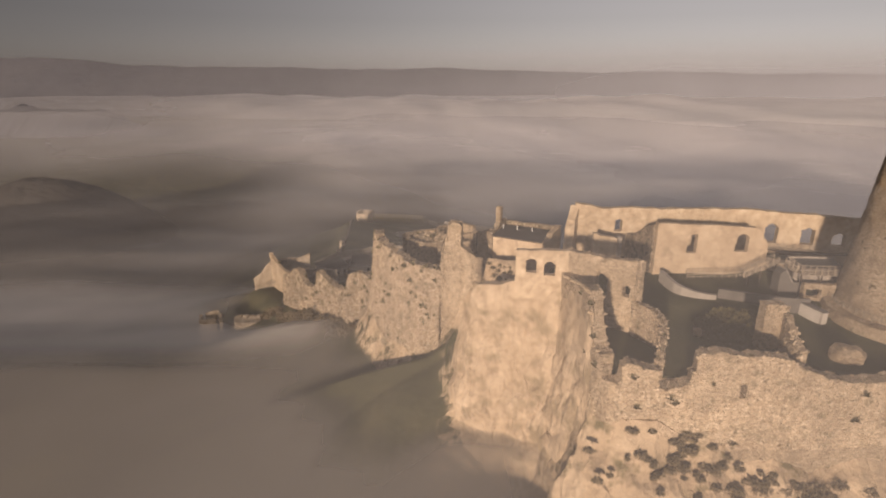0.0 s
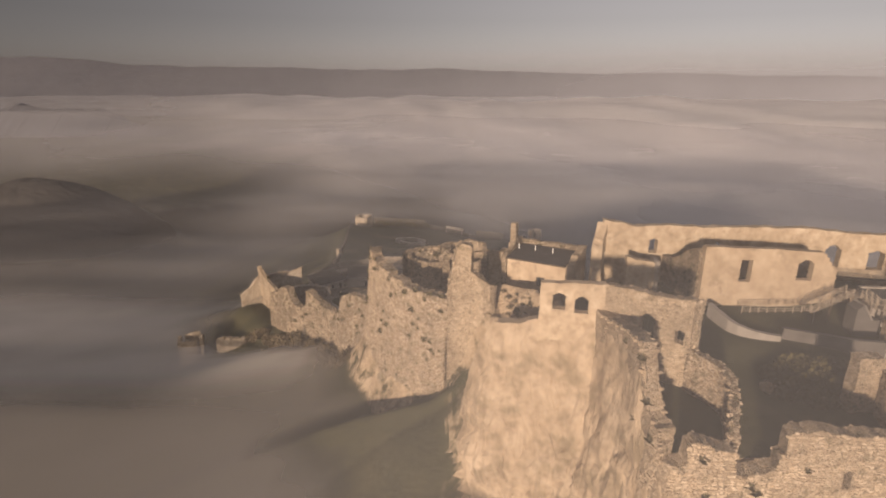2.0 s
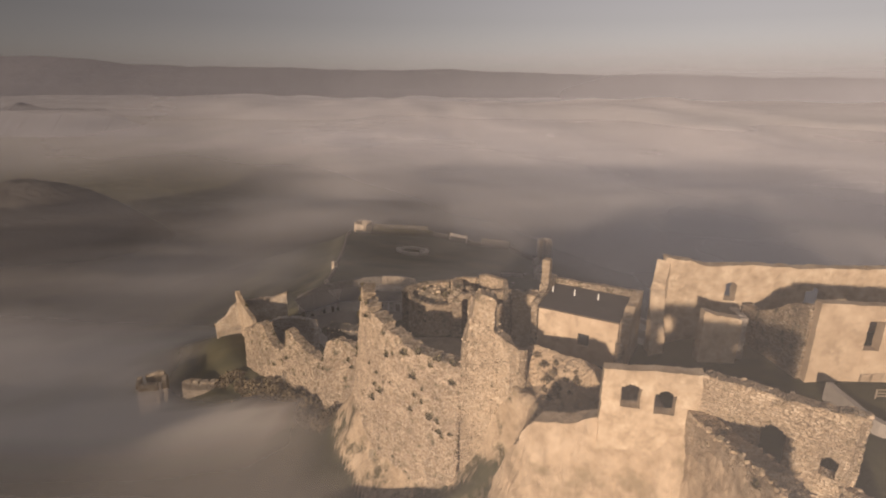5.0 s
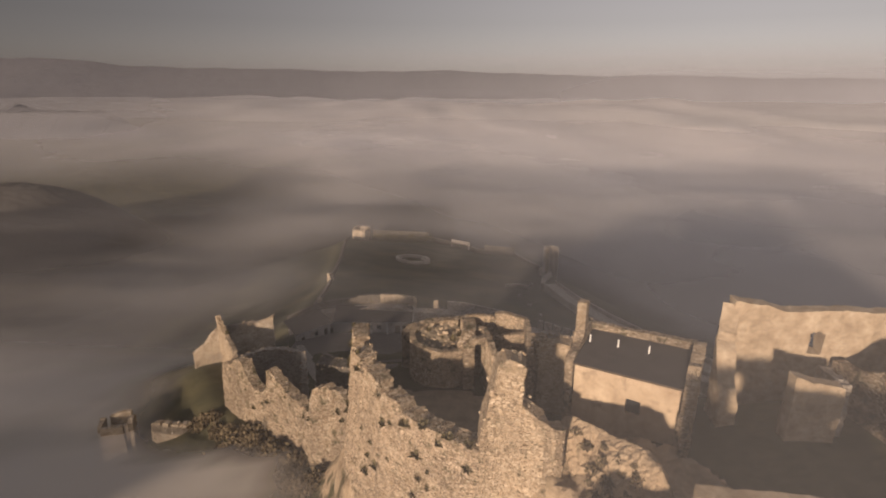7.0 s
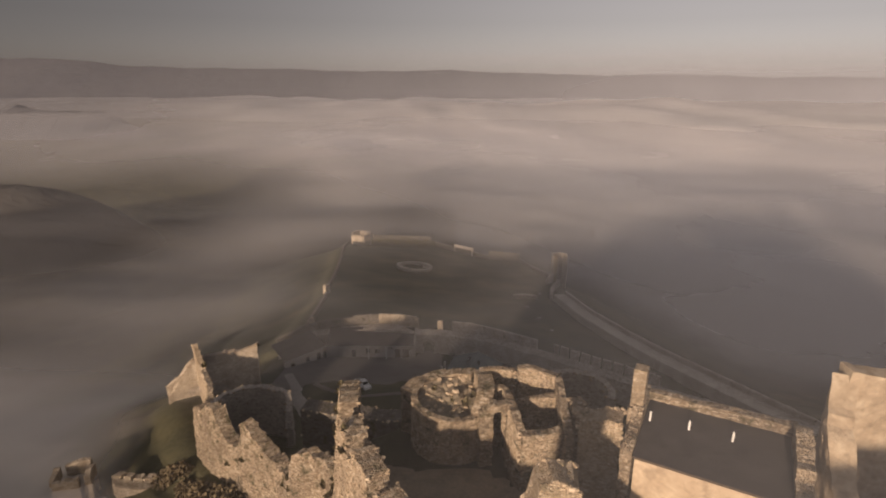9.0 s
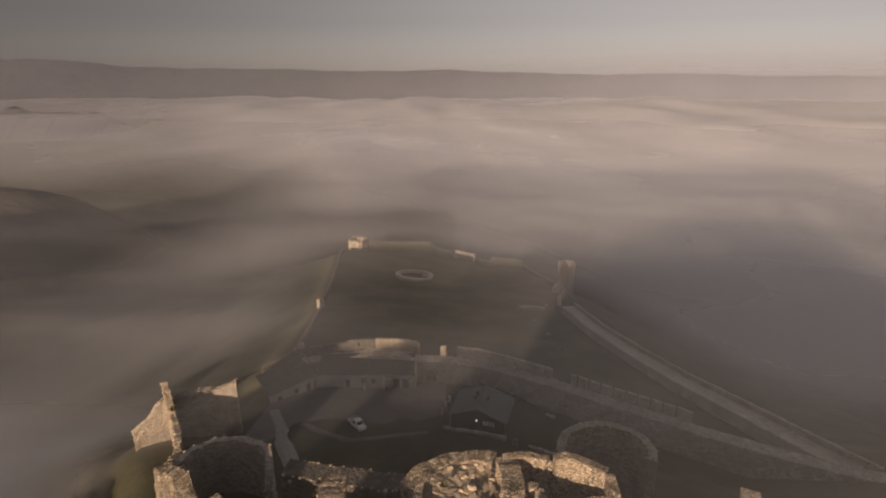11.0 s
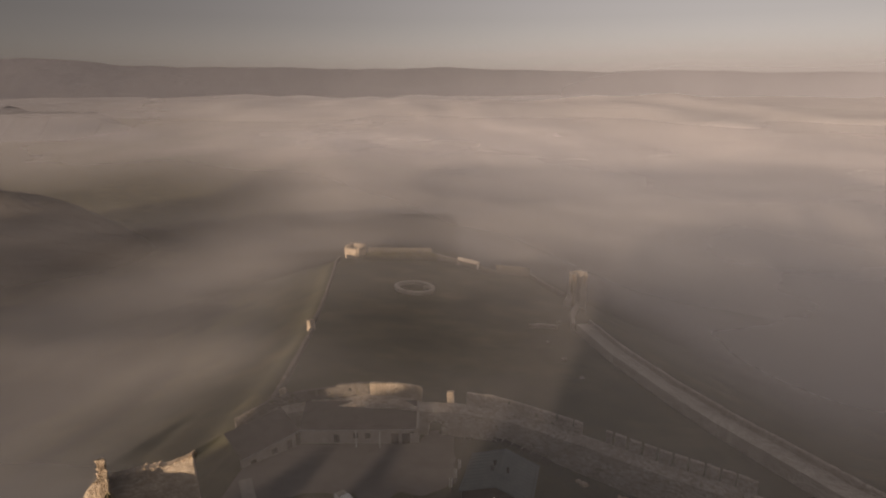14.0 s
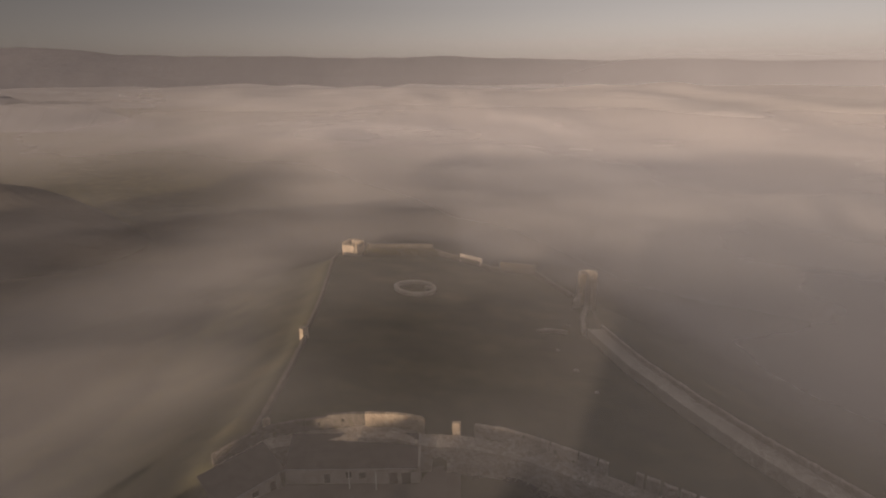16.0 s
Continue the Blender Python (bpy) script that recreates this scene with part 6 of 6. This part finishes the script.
patch("pavement", [(-46, 193.5), (-38, 202.5), (-14, 203), (-11, 209), (-7, 208.5), (-6.5, 200), (-6, 190), (-10, 187), (-20, 184.5), (-30, 186.5), (-38, 184), (-42, 172), (-46, 170), (-46, 182)], GRAVEL, "trodden gravel yard before the outbuilding")
patch("rock_shelf", [(5.5, 100), (8.5, 93), (11, 88.5), (19, 86.5), (22, 90), (21, 100), (19, 102), (10, 108.6), (8.6, 104)], CLIFF, "bare tan rock shelf below the house", 0.6, 0.1, 1.3)
patch("pavement", [(-14, 108), (-8, 107.5), (0, 103), (6, 105), (6.5, 114), (-1, 119.5), (-8.5, 119), (-13, 121)], DUST, "dusty trodden earth inside the bastion")
strip("path", [(-66, 158), (-66, 148), (-68, 136), (-72, 120), (-78, 100)], 3.0, TRACK, "faint gravel path climbing the slope")


# ---- small things in the yards ----
def midz(x, y):
    return base_z(x, y)


bench = thing("picnic_bench", "dark weathered picnic bench by the gate wall", "bench", group="benches in the yard")
for y, z, w in ((-0.32, 0.74, 0.3), (0.0, 0.74, 0.3), (0.32, 0.74, 0.3), (-0.8, 0.45, 0.26), (0.8, 0.45, 0.26)):
    bm = bmesh.new()
    box(bm, (0, y, z), (1.8, w, 0.06), 0, 0.01)
    part("board", bm, WOOD, bench)
for x in (-0.65, 0.65):
    for s in (-1, 1):
        bm = bmesh.new()
        box(bm, (x, s * 0.48, 0.36), (0.1, 0.1, 0.84), 0, 0.01, Matrix.Rotation(s * 0.45, 4, "X"))
        part("leg", bm, WOOD, bench)
    bm = bmesh.new()
    box(bm, (x, 0, 0.4), (0.08, 1.7, 0.1), 0, 0.01)
    part("crossbar", bm, WOOD, bench)
bench.matrix_world = pose(2.6, 204.2, midz(2.6, 204.2), rz=-40)
for i in range(1, 6):
    x, y = 2.6 + 1.75 * i, 204.2 - 1.25 * i
    copy_thing(bench, pose(x, y, midz(x, y), rz=-40 + 7 * math.sin(i * 2.1)))

table = thing("stone_table", "small pale stone table on the grass", "table", (-3.6, 205.4, midz(-3.6, 205.4)))
bm = bmesh.new()
box(bm, (0, 0, 0.7), (1.7, 0.8, 0.14), 0.1, 0.03)
part("tabletop", bm, CONCRETE, table)
for x in (-0.55, 0.55):
    bm = bmesh.new()
    box(bm, (x, 0, 0.3), (0.25, 0.6, 0.7), 0.1, 0.03)
    part("leg", bm, CONCRETE, table)

board = thing("notice_board", "pale upright notice board beside the path", "notice board", (7.0, 175.6, midz(7, 175.6)))
bm = bmesh.new()
box(bm, (0, 0, 1.15), (0.95, 0.08, 1.3), 0.15, 0.02)
part("panel", bm, PLASTER_GREY, board)
for x in (-0.42, 0.42):
    bm = bmesh.new()
    box(bm, (x, 0.06, 0.8), (0.1, 0.1, 1.9), 0.15, 0.01)
    part("post", bm, TIMBER, board)
for i in range(5):
    bm = bmesh.new()
    box(bm, (0.02 * math.sin(i * 3), -0.05, 1.55 - 0.17 * i), (0.6, 0.012, 0.06), 0.15)
    part("text_bar", bm, WOOD, board, "dark unreadable line of text")

for i, (x, y, r, lab) in enumerate([(17.4, 192.4, 0.75, "whitish heap of stones under the gate wall"), (16.6, 193.2, 0.5, "whitish stone beside the heap"), (31, 298, 0.8, "pale block lying in the ward grass"), (33, 279, 0.9, "pale block lying in the ward grass"), (37, 320, 0.9, "pale slab lying in the ward grass"),
                                    (42, 331, 1.0, "pale slab near the ward wall"), (35, 262, 0.7, "pale block lying in the ward grass")]):
    rock("boulder", x, y, base_z(x, y) + 0.15, r, STONE_PALE if i < 2 else CONCRETE, lab, 30 + i, 0.5)
wall("low_wall", [(22.6, 189.0, -4, 0.9), (27.0, 187.3, -5, 0.4)], 0.8, STONE_PALE, rag=0.1, cell=0.4, label="short pale stretch of low wall", category="low wall")
wall("low_wall", [(9.6, 175.6, 2, 5.6), (13, 174.2, 2, 5.3), (19.4, 171.4, 1, 4.9)], 0.7, STONE_GREY, rag=0.25, cell=0.4, label="crumbling low garden wall along the path", category="low wall")
wall("low_wall", [(27, 318, -34, -26.6), (33, 319.4, -34, -26.9), (39.5, 318.4, -35, -27.4)], 1.6, STONE_GREY, rag=0.2, cell=0.6, label="low remains of a wall in the ward grass", category="low wall")
wall("low_wall", [(-6.9, 181.9, 3, 5.2), (-0.6, 180.0, 3, 5.6), (5.4, 177.6, 3, 6.0)], 0.6, STONE_GREY, rag=0.06, cell=0.5, label="low terrace edge before the barn", category="low wall")
strip("path", [(-44, 190), (-40, 182), (-38.5, 177.5), (-35.6, 171.6), (-32.8, 166.6), (-28, 160)], 3.2, CONCRETE, "pale paved ramp climbing from the yard", 0.25)
strip("path", [(-36, 184), (-32, 180.6), (-25, 176.8), (-18, 178.6), (-10, 180.2)], 1.6, GRAVEL, "worn pale edge of the gravel yard", 0.3)


def dry_tuft(x, y, z, r, seed):
    """A small clump of dry stalks and leaves rooted in the masonry."""
    rnd = random.Random(seed)
    vs, fs = [], []
    for i in range(70):
        a, el = rnd.uniform(0, 6.28), rnd.uniform(0.1, 1.4)
        d = Vector((math.cos(a) * math.cos(el), math.sin(a) * math.cos(el), math.sin(el)))
        side = d.cross(Vector((0, 0, 1))).normalized() * 0.06 * r * rnd.uniform(0.8, 2.2)
        tip = d * r * rnd.uniform(0.5, 1.2)
        q = len(vs)
        vs += [tuple(-d * 0.2 - side), tuple(-d * 0.2 + side), tuple(tip * 0.6 + side * 1.6), tuple(tip), tuple(tip * 0.6 - side * 1.6)]
        fs.append((q, q + 1, q + 2, q + 3, q + 4))
    m = bpy.data.meshes.new("grass_tuft")
    m.from_pydata(vs, [], fs)
    m.materials.append(TUFT)
    ob = new("grass_tuft", m)
    ob.location = (x, y, z)
    return tagged(ob, "olive tuft of dry plants rooted in the masonry", "plant", "wall plants")


# ---- stones of the walls ----
def face_stones(ob, path, thick, batter, rough, mat, zlo, cuts=(), stretch=(0, 0), seed=1, size=1.0, pieces=140):
    """Coursed rubble, each stone proud of the joints, on the outer face of a wall."""
    rnd = random.Random(seed)
    total, peak = length(path), max(p[3] for p in path)
    holes = [(nearest(path, x, y) - w / 2 - 0.1, nearest(path, x, y) + w / 2 + 0.1, z0 - 0.1, z1 + 0.1) for x, y, w, z0, z1, _ in cuts]
    vs, fs, made, z = [], [], 0, zlo
    while z < peak:
        hh = rnd.uniform(0.26, 0.44) * size
        s = rnd.uniform(0, 0.4)
        while s < total - 0.15:
            ll = rnd.uniform(0.32, 0.85) * size
            (x, y, foot, top), n = along(path, s + ll / 2)
            zc = z + hh / 2
            ok = z > foot and z + hh * 0.8 < top - 0.05 and rnd.random() > 0.05 and not any(p < s + ll and q > s and r < z + hh and t > z for p, q, r, t in holes)
            if ok:
                nrm = Vector((-n[0], -n[1], 0))
                tan = Vector((-n[1], n[0], 0))
                p = Vector((x, y, zc)) + nrm * (thick / 2 + batter * max(peak - zc, 0))
                p += noise.noise_vector(p * 0.8) * rough * 1.4 + noise.noise_vector(p * 2.3) * rough
                proud = rnd.uniform(0.02, 0.10) * size
                hw, hz, roll = ll / 2 - 0.03, hh / 2 - 0.025, rnd.uniform(-0.07, 0.07)
                if stretch[0] < s < stretch[1] and made < pieces:
                    st = new("stone", STONES[rnd.randrange(7)])
                    st.parent = ob
                    st.location = p + nrm * (proud - 0.2)
                    st.rotation_euler = (0, roll, math.atan2(tan.y, tan.x))
                    st.scale = (hw * 2, 0.42, hz * 2)
                    made += 1
                else:
                    q = len(vs)
                    for d, k in ((-0.25, 1.0), (proud - 0.05, 1.0), (proud, 0.78)):
                        for u, v in ((-1, -1), (1, -1), (1, 1), (-1, 1)):
                            g = rnd.uniform(0.86, 1.04)
                            vs.append(tuple(p + nrm * d + tan * (hw * u * k * g + roll * v * hz) + Vector((0, 0, hz * v * (k if k == 1 else 0.7) * g - roll * u * hw))))
                    fs.append((q + 8, q + 9, q + 10, q + 11))
                    for r in (0, 4):
                        for e in range(4):
                            f = (e + 1) % 4
                            fs.append((q + r + e, q + r + f, q + r + 4 + f, q + r + 4 + e))
            s += ll
        z += hh
    if fs:
        m = bpy.data.meshes.new("stonework")
        m.from_pydata(vs, [], fs)
        m.materials.append(mat)
        o = new("stonework", m)
        o.parent = ob
        o["kind"] = "stuff"


# ---- loose stones along the broken crests ----
def stone_mesh(seed):
    rnd = random.Random(seed)
    bm = bmesh.new()
    bmesh.ops.create_cube(bm, size=1.0)
    bmesh.ops.bevel(bm, geom=bm.edges[:], offset=0.13, segments=1, affect="EDGES")
    for v in bm.verts:
        v.co *= 1 + rnd.uniform(-0.18, 0.18)
    m = bpy.data.meshes.new("stone")
    bm.to_mesh(m)
    bm.free()
    m.materials.append(BLOCK)
    return m


STONES = [stone_mesh(k) for k in range(7)]


def crest_stones(ob, count, seed, lo=0.22, hi=0.46):
    """Single stones bedded along the top of a wall, each a part of it."""
    rnd = random.Random(seed)
    me = ob.data
    tops = {}
    for v in me.vertices:
        key = (round(v.co.x / 0.9), round(v.co.y / 0.9))
        if key not in tops or v.co.z > tops[key].z:
            tops[key] = v.co.copy()
    keys = sorted(tops)
    rnd.shuffle(keys)
    made = 0
    while made < count and keys:
        p = tops[keys[made % len(keys)]]
        s = rnd.uniform(lo, hi)
        st = new("stone", STONES[rnd.randrange(7)])
        st.parent = ob
        st.location = p + Vector((rnd.uniform(-0.15, 0.15), rnd.uniform(-0.15, 0.15), rnd.uniform(-0.18, -0.06)))
        st.rotation_euler = (rnd.uniform(-0.5, 0.5), rnd.uniform(-0.5, 0.5), rnd.uniform(0, 6.28))
        st.scale = (s, s * rnd.uniform(0.7, 1.1), s * rnd.uniform(0.5, 0.8))
        made += 1


for ob in list(scene.objects):
    if ob.parent is None and ob.type == "MESH" and ob.name.split(".")[0] in ("curtain_wall", "bastion_wall", "pier", "ruined_wall", "hall_wall"):
        span = max(ob.dimensions.x, ob.dimensions.y)
        crest_stones(ob, min(150, int(span * (8 if ob.name.startswith(("curtain", "bastion", "pier")) else 3))), int(span * 100))

crest_stones(fill, 70, 5, 0.3, 0.6)

FACED = {"pier": (16, 0, 9, 0.6), "bastion_wall": (14, 4, 24, 0.62), "curtain_wall": (30, 4, 22, 0.75), "hall_wall": (38, 0, 9, 0.62), "chamber_wall": (36, 0, 0, 0.6), "turret_wall": (33, 0, 0, 0.6)}
for ob, path, thick, batter, rough, mat, openings in BUILT:
    kind = ob.name.split(".")[0]
    if kind in FACED and mat in (STONE, STONE_PALE) and path[0][:2] != (19.6, 82.8):
        zlo, s0, s1, size = FACED[kind]
        face_stones(ob, path, thick, batter, rough, BLOCK if mat == STONE else BLOCK_PALE, zlo, openings, (s0, s1), int(path[0][0] * 7 + path[0][1] * 3), size)
TUFTS = random.Random(77)
for ob, path, thick, batter, rough, mat, openings in BUILT:
    if ob.name.split(".")[0] in ("bastion_wall", "curtain_wall", "ruined_wall") and mat in (STONE, STONE_PALE):
        main = path[0][:2] == (-15.7, 125.0)
        for i in range(42 if main else int(length(path) / 5)):
            s = TUFTS.uniform(0.5, length(path) - 0.5)
            (x, y, foot, top), n = along(path, s)
            z = top - TUFTS.choice([0.1, 1.5, 3.0, 5.0, 7.0, 9.0, 11.0] if main else [0.1, 1.5, 3.0, 5.0, 7.0]) * TUFTS.uniform(0.7, 1.2)
            out = thick / 2 + batter * (max(p[3] for p in path) - z)
            dry_tuft(x - n[0] * out, y - n[1] * out, z, TUFTS.uniform(0.4, 0.95), 900 + i)
for x, y, r in ((-3.0, 122.6, 0.8), (-2.2, 124.0, 0.6), (-6.4, 125.4, 0.5), (-4.4, 123.2, 0.4)):
    dry_tuft(x, y, 39.3, r, int(x * -70))
